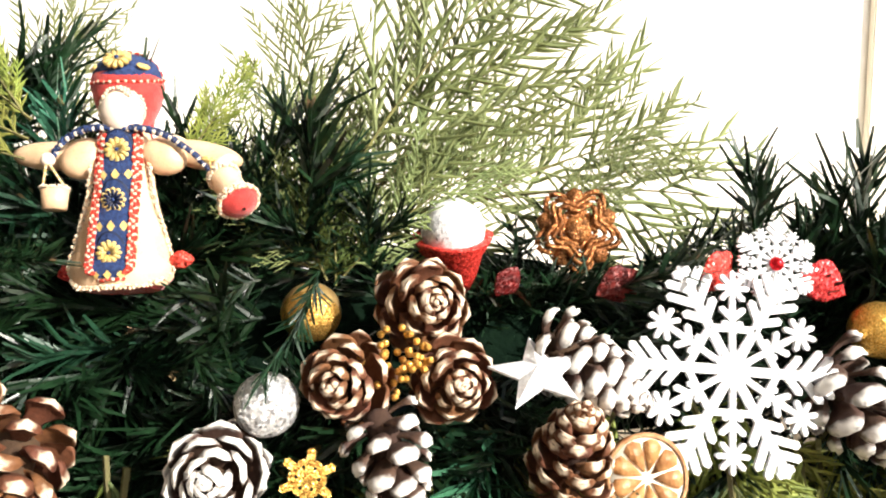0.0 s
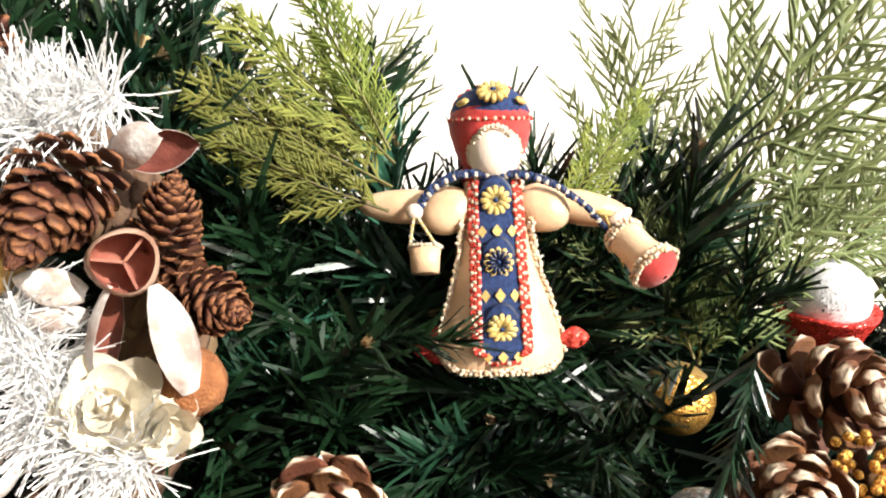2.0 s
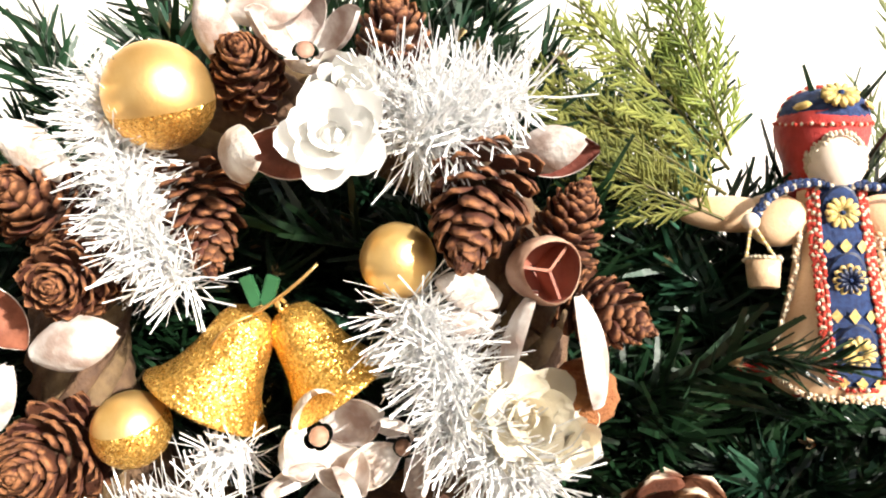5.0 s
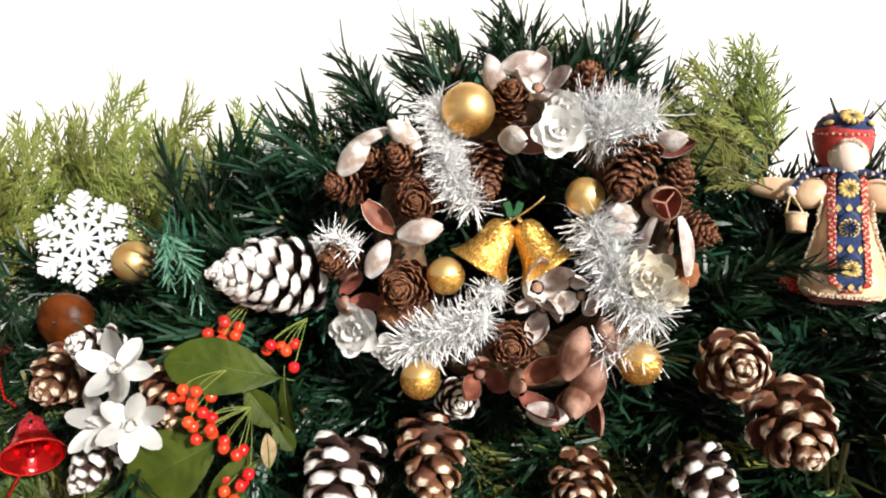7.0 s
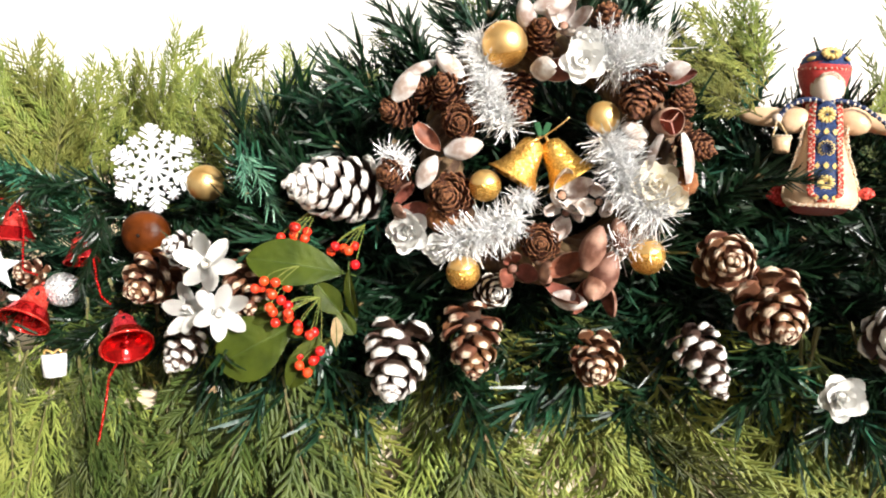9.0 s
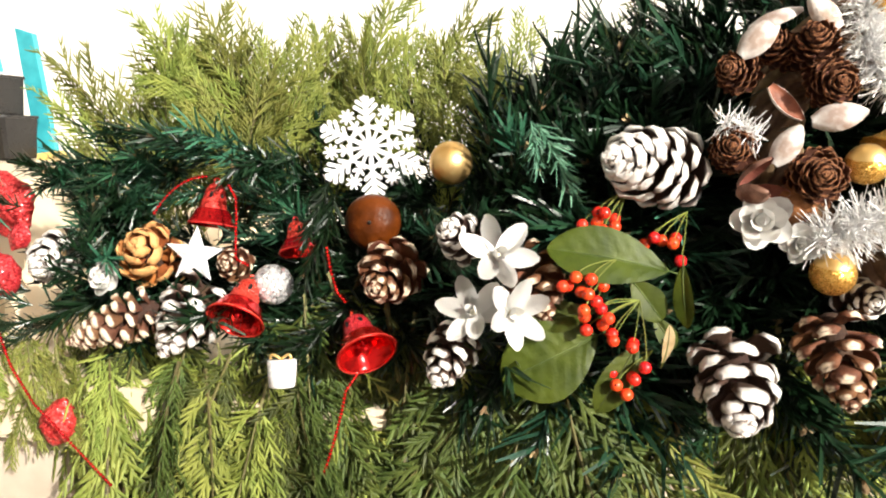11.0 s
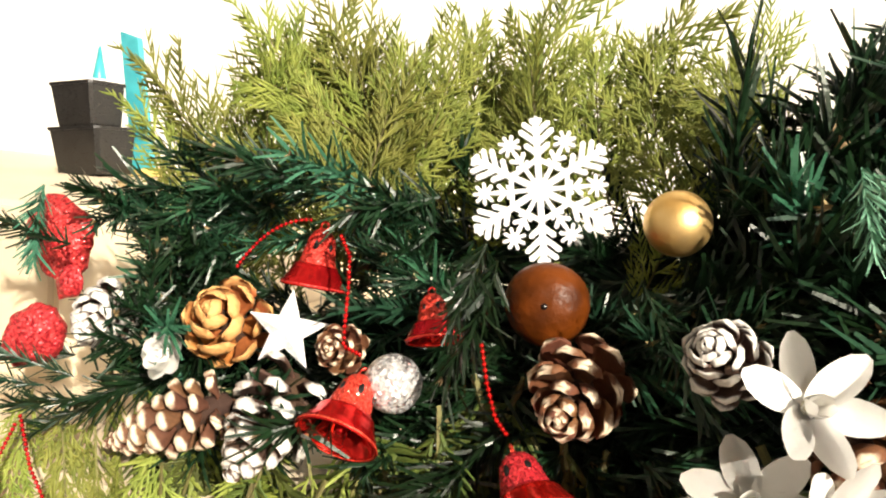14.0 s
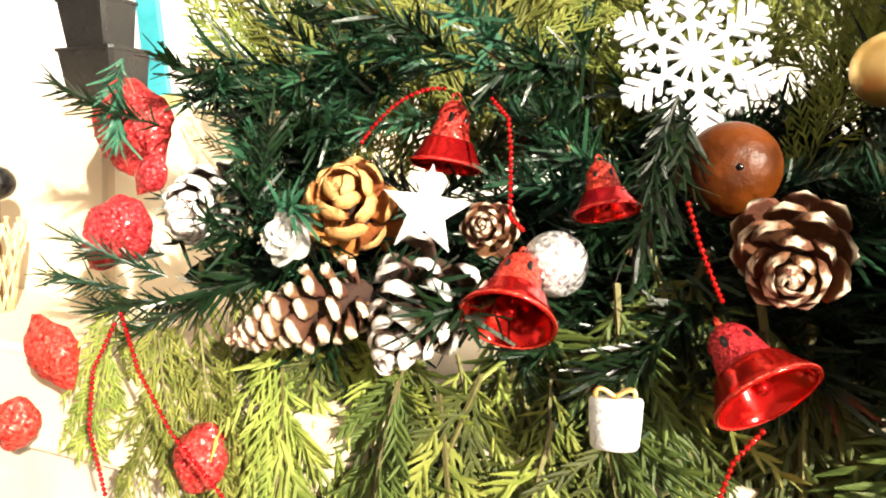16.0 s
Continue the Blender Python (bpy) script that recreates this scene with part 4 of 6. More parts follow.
bead_string(curve((-0.5265, 0.0174, -0.1003), (-0.5101, 0.0253, -0.0703), (-0.4899, 0.0351, -0.0701), 14), "string of red beads looped to the bell")
bead_string([(-0.4603, 0.0172, -0.0747), (-0.4496, 0.0077, -0.0832), (-0.4456, 0.0008, -0.0974), (-0.4428, -0.0059, -0.1159), (-0.4412, -0.0091, -0.1271), (-0.4369, 0.0015, -0.1335)], "string of red beads holding the bell")
bead_string([(-0.3671, -0.0141, -0.1129), (-0.3611, -0.0213, -0.1278), (-0.3542, -0.0266, -0.1417), (-0.3498, -0.0218, -0.1495)], "string of red beads holding the tilted bell")
bead_string([(-0.3313, -0.0442, -0.1926), (-0.3400, -0.0448, -0.2068), (-0.3437, -0.0458, -0.2275), (-0.3488, -0.0467, -0.2488), (-0.3541, -0.0468, -0.2676)], "string of red beads hanging from the bell")
bead_string([(-0.6238, -0.0420, -0.1921), (-0.6078, -0.0491, -0.2158), (-0.5864, -0.0523, -0.2423), (-0.5531, -0.0501, -0.2754), (-0.5290, -0.0443, -0.3045)], "long string of red beads over cedar")
bead_string([(-0.6281, -0.0418, -0.1982), (-0.6340, -0.0496, -0.2202), (-0.6375, -0.0489, -0.2519), (-0.6318, -0.0449, -0.2887)], "string of red beads hanging straight down")
# gold bead cluster between the cones
e = thing("gold_bead_cluster", aim((0.3652, -0.0026, -0.0999), (0, -1, 0.3)), "cluster of tiny gold beads between pine cones", "beads")
for k in range(46):
    a, r = rnd.uniform(0, 6.28), rnd.uniform(0.004, 0.019)
    if k == 0:
        bm = bmesh.new()
        ball(bm, 0.0022, Matrix(), 8, 6)
        first = part("bead", bm, GOLDG, e)
        me = first.data
    else:
        first = new("bead", me)
        first.parent = e
    first.matrix_basis = Matrix.Translation((r * math.cos(a), r * math.sin(a), rnd.uniform(-0.006, 0.010)))


# ---- flowers, leaves, berries ----
def petal_mesh(name, l, w, cup, m, thick=0.0005, point=0.6):
    bm = bmesh.new()
    rows = []
    for i in range(8):
        f = i / 7
        ww = w / 2 * math.sin(math.pi * (0.10 + 0.80 * f ** point)) ** 0.75 * (1 if f < 1 else 0.5)
        z = cup * l * (f * f - 0.25 * f)
        rows.append([bm.verts.new((x * ww, l * f, z + 0.22 * ww * x * x)) for x in (-1, -0.5, 0, 0.5, 1)])
    for a, b in zip(rows, rows[1:]):
        for i in range(4):
            bm.faces.new((a[i], a[i + 1], b[i + 1], b[i]))
    bmesh.ops.solidify(bm, geom=bm.faces[:], thickness=thick)
    round_off(bm)
    me = bpy.data.meshes.new(name)
    bm.to_mesh(me)
    bm.free()
    me.materials.append(m)
    return me


WIDE = petal_mesh("petal", 0.0285, 0.0148, 0.16, PETAL, 0.0005, 1.0)
TIGHT = petal_mesh("petal", 0.012, 0.008, 0.7, PETAL)


def white_flower(pos, d, spin, s=1.0, inner=3):
    e = thing("white_flower", aim(pos, d, spin, s), "white fabric flower with spread pointed petals", "flower", "white flowers")
    for k in range(6):
        p = new("petal", WIDE)
        p.parent = e
        p.matrix_basis = Matrix.Rotation(2 * math.pi * k / 6 + rnd.uniform(-0.15, 0.15), 4, "Z") @ Matrix.Rotation(rnd.uniform(-0.15, 0.55), 4, "X") @ Matrix.Translation((0, 0.001, 0.0008 * (k % 2)))
    for k in range(inner):
        p = new("petal", TIGHT)
        p.parent = e
        p.matrix_basis = Matrix.Rotation(2 * math.pi * k / max(1, inner) + 0.3, 4, "Z") @ Matrix.Rotation(0.8, 4, "X") @ Matrix.Translation((0, 0.001, 0.001))
    bm = bmesh.new()
    blob(bm, (0, 0, 0.002), (0.003, 0.003, 0.003), 0, None, 10, 8)
    part("centre", bm, ROSE, e)


white_flower((-0.2380, -0.060, -0.102), (0.35, -0.85, 0.40), 14, 0.90, 5)
white_flower((-0.2500, -0.062, -0.139), (-0.15, -0.88, 0.42), 30, 0.86, 3)
white_flower((-0.2270, -0.066, -0.136), (0.55, -0.80, 0.20), 48, 0.86, 3)



def rose_parts(e, r, m, base=Matrix(), sub="petal"):
    for ring, (n, lift, s) in enumerate(((3, 1.15, 0.50), (4, 0.80, 0.75), (5, 0.42, 1.0), (5, 0.12, 1.15))):
        me = petal_mesh(sub, r * s, r * s * 1.15, 0.25, m, 0.0004, 0.45)
        for k in range(n):
            p = new(sub, me)
            p.parent = e
            p.matrix_basis = base @ Matrix.Rotation(2 * math.pi * (k + 0.37 * ring) / n, 4, "Z") @ Matrix.Translation((0, r * 0.03 * ring, r * 0.25 - r * 0.07 * ring)) @ Matrix.Rotation(lift, 4, "X")


def rose(pos, r, d, label):
    e = thing("paper_rose", aim(pos, d, 20), label, "rose", "white roses")
    rose_parts(e, r, PETAL)
    bm = bmesh.new()
    blob(bm, (0, 0, r * 0.1), (r * 0.35, r * 0.35, r * 0.45), 0, None, 12, 8)
    part("heart", bm, PETAL, e)


rose((0.2265, -0.0514, -0.1751), 0.0145, (0.05, -0.95, 0.2), "small white paper rose on hanging cedar")
rose((-0.5468, -0.0137, -0.1490), 0.0125, (-0.1, -0.9, 0.3), "small white paper rose beside pine cones")

# small white parcel
e = thing("white_parcel", aim((-0.3846, -0.0519, -0.1963), (0.05, -0.97, 0.2), 6), "small white parcel with gold tie on cedar", "parcel")
bm = bmesh.new()
lathe(bm, [(0.0002, -0.0100), (0.0084, -0.0100), (0.0092, -0.0090), (0.0100, 0.0), (0.0104, 0.0080), (0.0098, 0.0092), (0.0002, 0.0088)], 22, 0, Matrix.Rotation(radians(-90), 4, "X") @ Matrix.Diagonal((1, 0.8, 1, 1)), wob=0.03)
part("box", bm, WHITEG, e)
bm = bmesh.new()
for s in (-1, 1):
    tube(bm, curve((0, 0.0095, 0), (s * 0.008, 0.016, 0.002), (s * 0.0075, 0.0095, 0.001)), 0.0010, 6)
part("tie", bm, GOLD, e, "thin gold tie")

def leaf(pos, l, w, along, facing, label="broad green leaf with curved side veins", m=None):
    bm = bmesh.new()
    n = 34
    rows = []
    for i in range(n + 1):
        f = i / n
        ww = max(0.0003, w / 2 * math.sin(math.pi * f ** 1.25) ** 0.62)
        row = []
        for x in np.linspace(-1, 1, 13):
            vein = abs(math.sin(math.pi * (7.5 * f - 1.6 * abs(x)))) ** 0.6
            fold = abs(x) ** 0.5 * (1 - 0.6 * abs(x) ** 4)
            row.append(bm.verts.new((x * ww, l * (f - 0.5), 0.16 * ww * abs(x) + 0.036 * w * vein * fold - 0.45 * l * (f - 0.5) ** 2 * 0.5)))
        rows.append(row)
    for a, b in zip(rows, rows[1:]):
        for i in range(12):
            bm.faces.new((a[i], a[i + 1], b[i + 1], b[i]))
    bmesh.ops.solidify(bm, geom=bm.faces[:], thickness=0.0005)
    blade_m = Matrix.Translation(pos)
    y = Vector(along).normalized()
    z = Vector(facing)
    z = (z - y * z.dot(y)).normalized()
    x = y.cross(z)
    rot = Matrix((x, y, z)).transposed().to_4x4()
    e = thing("broad_leaf", blade_m @ rot, label, "leaf", "broad leaves")
    part("blade", bm, m or LEAF, e)
    bm = bmesh.new()
    tube(bm, [(0, l * f, -0.225 * l * f * f + 0.0002) for f in np.linspace(-0.62, 0.48, 12)], 0.0006, 6, taper=0.4)
    part("midrib", bm, CEDAR, e)


leaf((-0.1700, -0.054, -0.0990), 0.076, 0.037, (-1.0, -0.14, 0.14), (0.0, -0.85, 0.5))
leaf((-0.2010, -0.064, -0.1630), 0.066, 0.050, (-0.80, -0.2, -0.45), (0.1, -0.95, 0.3))
leaf((-0.1600, -0.066, -0.1710), 0.050, 0.021, (-0.45, -0.2, -0.9), (0.2, -0.9, 0.2))
leaf((-0.1940, -0.058, -0.1370), 0.030, 0.020, (-1.0, -0.1, -0.25), (0.0, -0.9, 0.5))
leaf((-0.1452, -0.0515, -0.1241), 0.032, 0.020, (0.5, 0.0, -0.6), (0.1, -0.9, 0.3))
leaf((-0.1332, -0.0676, -0.1471), 0.026, 0.010, (0.05, -0.2, 1.0), (0.6, -0.7, 0.1), "small curled tan dried leaf", STRAW)
leaf((-0.1250, -0.0567, -0.1193), 0.040, 0.013, (0.15, 0.0, -1.0), (-0.5, -0.8, 0.1))
leaf((-0.1326, -0.0458, -0.1454), 0.024, 0.013, (0.6, 0.0, -0.8), (0.2, -0.9, 0.3))


def berries(pos, n, spread, along, seed):
    rr = random.Random(seed)
    e = thing("berry_cluster", Matrix.Translation(pos), "cluster of orange-red berries on thin stems", "berries", "berry clusters")
    bm = bmesh.new()
    ball(bm, 0.0039, Matrix(), 14, 10)
    b0 = part("berry", bm, BERRY, e)
    bm = bmesh.new()
    ball(bm, 0.0006, Matrix(), 6, 5)
    d0 = part("calyx", bm, DARK, b0)
    d0.matrix_basis = Matrix.Translation((0, -0.0036, 0.0008))
    root = Vector((0.016, 0.012, 0.020))
    spots = []
    for k in range(n):
        p = Vector(along) * (rr.uniform(-0.5, 0.5) * spread) + Vector((rr.uniform(-0.006, 0.006), rr.uniform(-0.006, 0.004), rr.uniform(-0.006, 0.006)))
        for q in spots:
            if (p - q).length < 0.0078:
                p += (p - q).normalized() * 0.004 if (p - q).length > 1e-4 else Vector((0.008, 0, 0))
        spots.append(p)
        if k == 0:
            b = b0
        else:
            b = new("berry", b0.data)
            b.parent = e
            c = new("calyx", d0.data)
            c.parent = b
            c.matrix_basis = d0.matrix_basis
        b.matrix_basis = Matrix.Translation(p) @ Euler((rr.uniform(-0.6, 0.6), rr.uniform(-1, 1), rr.uniform(-0.6, 0.6))).to_matrix().to_4x4()
        bm = bmesh.new()
        tube(bm, curve(p, p + Vector((0.002, 0.003, 0.008)), root, 6), 0.00035, 5)
        part("stem", bm, CEDAR2, e)


berries((-0.1820, -0.066, -0.1200), 9, 0.020, (1, 0, -0.5), 1)
berries((-0.1660, -0.066, -0.1440), 10, 0.034, (1, 0, -0.75), 2)
berries((-0.1389, -0.0347, -0.0913), 6, 0.018, (1, 0, -0.6), 3)
berries((-0.1770, -0.034, -0.0800), 8, 0.022, (1, 0, -0.35), 4)
berries((-0.1560, -0.068, -0.1740), 6, 0.014, (1, 0, -0.3), 5)


# ---- the wreath ----
BASE = Vector((0.0065, 0.005, -0.019))
wreath = thing("wreath", Matrix.Translation(BASE + Vector((0.0075, 0.001, 0.002))), "round wreath of cones, pods, silver tinsel and gold bells", "wreath")
TILT = Matrix.Rotation(radians(-11), 4, "X")
for q in range(9):
    bm = bmesh.new()
    pts = []
    for a in np.linspace(0, 2 * math.pi, 61):
        r = 0.083 + 0.013 * math.cos(5 * a + q * 0.7)
        pts.append(TILT @ Vector((r * math.cos(a), 0.013 * math.sin(5 * a + q * 0.7) + 0.008, r * math.sin(a))))
    tube(bm, pts, 0.0055, 6)
    part("twig", bm, TWIG, wreath)


def wl(pos, d=(0.0, -0.95, 0.3), spin=0.0, s=1.0):
    return aim(Vector(pos) - BASE, d, spin, s)


def w_ball(pos, r, mats=(GOLD, GOLDG), split=-0.25, d=(-0.1, -0.25, 1.0)):
    bm = bmesh.new()
    sphere_lathe(bm, r, split=split)
    part("ball", bm, list(mats), wreath, "gold ball with a glittered lower side").matrix_basis = wl(pos, d)


w_ball((-0.0252, -0.020, 0.0635), 0.0168)
w_ball((0.048, -0.026, 0.0117), 0.0120, split=-2)
w_ball((-0.0353, -0.036, -0.0386), 0.0120, split=0.3)
w_ball((-0.0491, -0.046, -0.1030), 0.0128, split=0.5)
w_ball((0.0834, -0.042, -0.0857), 0.0130, split=0.5)

wseed = 100


def w_cone(pos, w, d, long=1.1, n=44, kind="rust", opened=0.75):
    global wseed
    wseed += 1
    cone_parts(wreath, kind, w, long, n, opened, wseed, wl(pos, d, wseed * 40), "cone")


w_cone((-0.0001, -0.012, 0.0716), 0.024, (0.1, -0.9, 0.5), n=56)
w_cone((0.0466, -0.008, 0.0791), 0.026, (0.1, -0.5, 0.85), 1.0, 50)
w_cone((-0.0143, -0.018, 0.0255), 0.027, (0.2, -0.4, -0.85), 1.4, 70)
w_cone((-0.0656, -0.018, 0.0300), 0.030, (-0.2, -0.8, 0.4), 1.1, 60)
w_cone((-0.0557, -0.026, 0.0076), 0.028, (0.1, -0.98, 0.0), 0.8, 60, opened=0.9)
w_cone((0.0725, -0.032, 0.0280), 0.034, (-0.2, -0.7, -0.6), 1.3, 64, opened=0.6)
w_cone((0.1015, -0.016, 0.0186), 0.024, (0.3, -0.3, 0.9), 1.5, 70, opened=0.9)
w_cone((0.1137, -0.020, -0.0074), 0.024, (0.8, -0.6, -0.25), 1.3, 70)
w_cone((-0.1074, -0.026, -0.0325), 0.028, (-0.2, -0.95, 0.1), 1.0, 60)
w_cone((-0.0604, -0.036, -0.0470), 0.034, (-0.1, -0.95, 0.1), 0.9, 70)
w_cone((0.0072, -0.042, -0.0789), 0.028, (0.0, -0.95, 0.1), 0.9, 54)
w_cone((-0.1074, -0.012, 0.0146), 0.026, (-0.5, -0.8, 0.1), 1.0, 54)
w_cone((-0.0850, -0.010, 0.0300), 0.024, (-0.4, -0.8, 0.3), 1.0, 54)


def shell_mesh(name, l, w, depth, outer, inner):
    """One valve of a dry pod: a boat-shaped shell along +y, hollow side up."""
    bm = bmesh.new()
    rows = []
    for i in range(9):
        f = i / 8
        ww = max(0.0003, w / 2 * math.sin(math.pi * (0.08 + 0.90 * f)) ** 0.7)
        dd = depth * math.sin(math.pi * (0.12 + 0.80 * f)) ** 0.7
        rows.append([bm.verts.new((ww * math.sin(a), l * f, dd * (1 - math.cos(a)) - dd)) for a in np.linspace(-1.45, 1.45, 8)])
    for a, b in zip(rows, rows[1:]):
        for i in range(7):
            bm.faces.new((a[i], b[i], b[i + 1], a[i + 1]))
    bmesh.ops.recalc_face_normals(bm, faces=bm.faces[:])
    for f in bm.faces:
        f.smooth = True
    got = bmesh.ops.duplicate(bm, geom=bm.faces[:])
    vs = [v for v in got["geom"] if isinstance(v, bmesh.types.BMVert)]
    for v in vs:
        v.co.z += 0.0009
        v.co.x *= 0.95
    for f in got["geom"]:
        if isinstance(f, bmesh.types.BMFace):
            f.material_index = 1
    # close the lip
    bm.edges.ensure_lookup_table()
    open_edges = [e for e in bm.edges if e.is_boundary]
    bmesh.ops.bridge_loops(bm, edges=open_edges)
    round_off(bm)
    me = bpy.data.meshes.new(name)
    bm.to_mesh(me)
    bm.free()
    me.materials.append(outer)
    me.materials.append(inner)
    return me


SHELLS = {"frost": shell_mesh("valve", 1.0, 0.58, 0.20, SHELL, SHELLIN), "brown": shell_mesh("valve", 1.0, 0.56, 0.22, SHELLB, SHELLIN), "pale": shell_mesh("valve", 1.0, 0.62, 0.22, SHELL, SHELL), "red": shell_mesh("valve", 1.0, 0.85, 0.40, SHELLB, SHELLIN)}


def w_pod(pos, size, d, n=3, gape=0.5, kind="frost", spin=0.0):
    """A dry seed pod split into valves that open round d."""
    bm = bmesh.new()
    blob(bm, (0, 0, 0), (size * 0.13, size * 0.13, size * 0.10), 0, None, 10, 8)
    e = part("pod", bm, PODB, wreath, "pale dry seed pod split open")
    e.matrix_basis = wl(pos, d, spin) @ Matrix.Translation((0, 0, -size * 0.35))
    for k in range(n):
        v = new("valve", SHELLS[kind])
        v.parent = e
        v.matrix_basis = Matrix.Rotation(2 * math.pi * k / n, 4, "Z") @ Matrix.Translation((0, size * 0.10, 0)) @ Matrix.Rotation(math.pi / 2 - gape * (0.8 + 0.1 * (k % 3)), 4, "X") @ Matrix.Diagonal((size, size, size, 1))


def w_valve(pos, size, along, facing, kind="frost"):
    y = Vector(along).normalized()
    z = Vector(facing)
    z = (z - y * z.dot(y)).normalized()
    rot = Matrix((y.cross(z), y, z)).transposed().to_4x4()
    v = new("pod_valve", SHELLS[kind])
    v.parent = wreath
    v["label"] = "single pale curved pod shell"
    v.matrix_basis = Matrix.Translation(Vector(pos) - BASE) @ rot @ Matrix.Diagonal((size, size, size, 1)) @ Matrix.Translation((0, -0.5, 0))


OUT = (0.1, 1.0, -0.2)
w_pod((0.0070, -0.028, 0.0455), 0.030, (0.80, -0.55, -0.05), 2, 0.45, spin=90)
w_pod((0.0945, -0.014, 0.0435), 0.026, (0.8, -0.35, 0.15), 2, 0.25, "frost", 80)
# cup-shaped pod with three chambers
bm = bmesh.new()
lathe(bm, [(0.0010, -0.014), (0.0060, -0.012), (0.0098, -0.006), (0.0106, 0.0), (0.0098, 0.005), (0.0090, 0.0058)], 24, 0, wob=0.05)
cup = part("cup_pod", bm, PODB, wreath, "brown cup-shaped pod with red chambers")
cup.matrix_basis = wl((0.0925, -0.034, 0.0095), (0.30, -0.92, 0.12), 20)
bm = bmesh.new()
lathe(bm, [(0.0090, 0.0056), (0.0092, 0.0), (0.0075, -0.006), (0.0010, -0.008)], 24, 0, wob=0.05)
part("lining", bm, PODIN, cup)
for k in range(3):
    bm = bmesh.new()
    bmesh.ops.create_cube(bm, size=1, matrix=Matrix.Translation((0.0045, 0, -0.0015)) @ Matrix.Diagonal((0.0092, 0.0009, 0.010, 1)))
    part("septum", bm, PODIN, cup).matrix_basis = Matrix.Rotation(2 * math.pi * k / 3 + 0.5, 4, "Z")
w_valve((0.0865, -0.034, -0.0130), 0.034, (0.25, -0.2, 1.0), (1.0, -0.15, 0.0))
w_valve((0.1040, -0.036, -0.0150), 0.036, (-0.20, -0.1, 1.0), (-1.0, 0.25, 0.0))
w_valve((0.0695, -0.032, 0.0030), 0.021, (-1.0, -0.1, 0.35), (0.1, 0.9, -0.4))
w_valve((0.0700, -0.030, -0.0070), 0.019, (1.0, 0.0, 0.1), (0.1, 0.9, 0.4))
w_valve((-0.0650, -0.024, 0.0480), 0.026, (-0.7, -0.1, 0.6), OUT)
w_valve((-0.0519, -0.032, -0.0118), 0.030, (1.0, -0.1, 0.25), OUT)
w_valve((-0.0800, -0.028, -0.0040), 0.028, (0.7, -0.1, -0.7), (0.5, -0.7, 0.4))
w_valve((-0.0788, -0.034, -0.0295), 0.027, (0.5, 0.0, 0.9), OUT)
w_valve((-0.0887, -0.016, 0.0440), 0.032, (1.0, 0.0, 0.45), (-0.2, 0.3, -0.9))
w_valve((-0.0980, -0.020, 0.0340), 0.030, (0.7, 0.0, 0.8), OUT)
w_pod((-0.0952, -0.038, -0.0550), 0.026, (0.7, -0.6, 0.35), 3, 0.5, "brown")
w_valve((-0.0108, -0.006, 0.0860), 0.026, (-0.3, 0.0, 1.0), OUT)
w_pod((0.0191, -0.010, 0.0830), 0.024, (0.2, -0.8, 0.5), 4, 0.7, "pale")
w_valve((0.0080, -0.006, 0.0930), 0.028, (1.0, 0.0, 0.2), OUT)
w_pod((0.0251, -0.036, -0.0420), 0.026, (0.4, -0.8, 0.3), 4, 0.6, "pale", 20)
w_pod((0.0458, -0.036, -0.0480), 0.022, (-0.3, -0.9, 0.1), 3, 0.6, "pale")
w_pod((0.0229, -0.040, -0.0590), 0.024, (-0.2, -0.9, -0.2), 3, 0.6, "pale", 50)
w_pod((-0.0108, -0.046, -0.0990), 0.026, (0.2, -0.9, 0.1), 3, 0.5, "brown", 15)
w_pod((0.0200, -0.046, -0.1030), 0.032, (0.6, -0.7, 0.3), 3, 0.6, "brown", 70)
w_valve((0.0450, -0.046, -0.0800), 0.034, (0.3, 0.0, 1.0), OUT, "brown")
w_valve((0.0540, -0.044, -0.1000), 0.038, (0.35, -0.1, 1.0), (0.3, 1, 0), "brown")
w_pod((0.0480, -0.044, -0.1120), 0.030, (-0.1, -0.7, -0.7), 3, 0.45, "brown")
w_valve((0.0300, -0.046, -0.1200), 0.026, (1.0, 0.0, -0.2), OUT, "frost")
w_valve((0.0640, -0.040, -0.0720), 0.028, (-0.3, 0.0, 1.0), OUT, "brown")
# rust-brown fluffy seed heads
for p, r in (((0.1060, -0.024, -0.0330), 0.0115), ((-0.0690, -0.026, -0.0640), 0.0130)):
    bm = bmesh.new()
    bmesh.ops.create_icosphere(bm, subdivisions=3, radius=r)
    for v in bm.verts:
        v.co *= 1 + 0.18 * noise.noise(v.co * 700)
    part("seed_head", bm, FLUFF, wreath, "rust-brown woolly seed head").matrix_basis = wl(p)


def w_rose(pos, r, d, m=ROSE):
    bm = bmesh.new()
    blob(bm, (0, 0, r * 0.1), (r * 0.38, r * 0.38, r * 0.45), 0, None, 12, 8)
    e = part("paper_rose", bm, m, wreath, "cream white paper rose")
    e.matrix_basis = wl(pos, d, 15)
    rose_parts(e, r, m)


w_rose((0.0315, -0.034, 0.0490), 0.0140, (0.0, -0.95, 0.3), PETAL)
w_rose((0.0330, -0.022, 0.0640), 0.0100, (0.2, -0.9, 0.4), PETAL)
w_rose((0.0859, -0.036, -0.0347), 0.0150, (0.1, -0.95, 0.2))
w_rose((0.0990, -0.034, -0.0430), 0.0100, (0.4, -0.9, 0.0))
w_rose((-0.0900, -0.042, -0.0740), 0.0150, (-0.2, -0.95, 0.1), PETAL)
w_rose((-0.0674, -0.042, -0.0850), 0.0110, (0.0, -0.95, -0.2), PETAL)


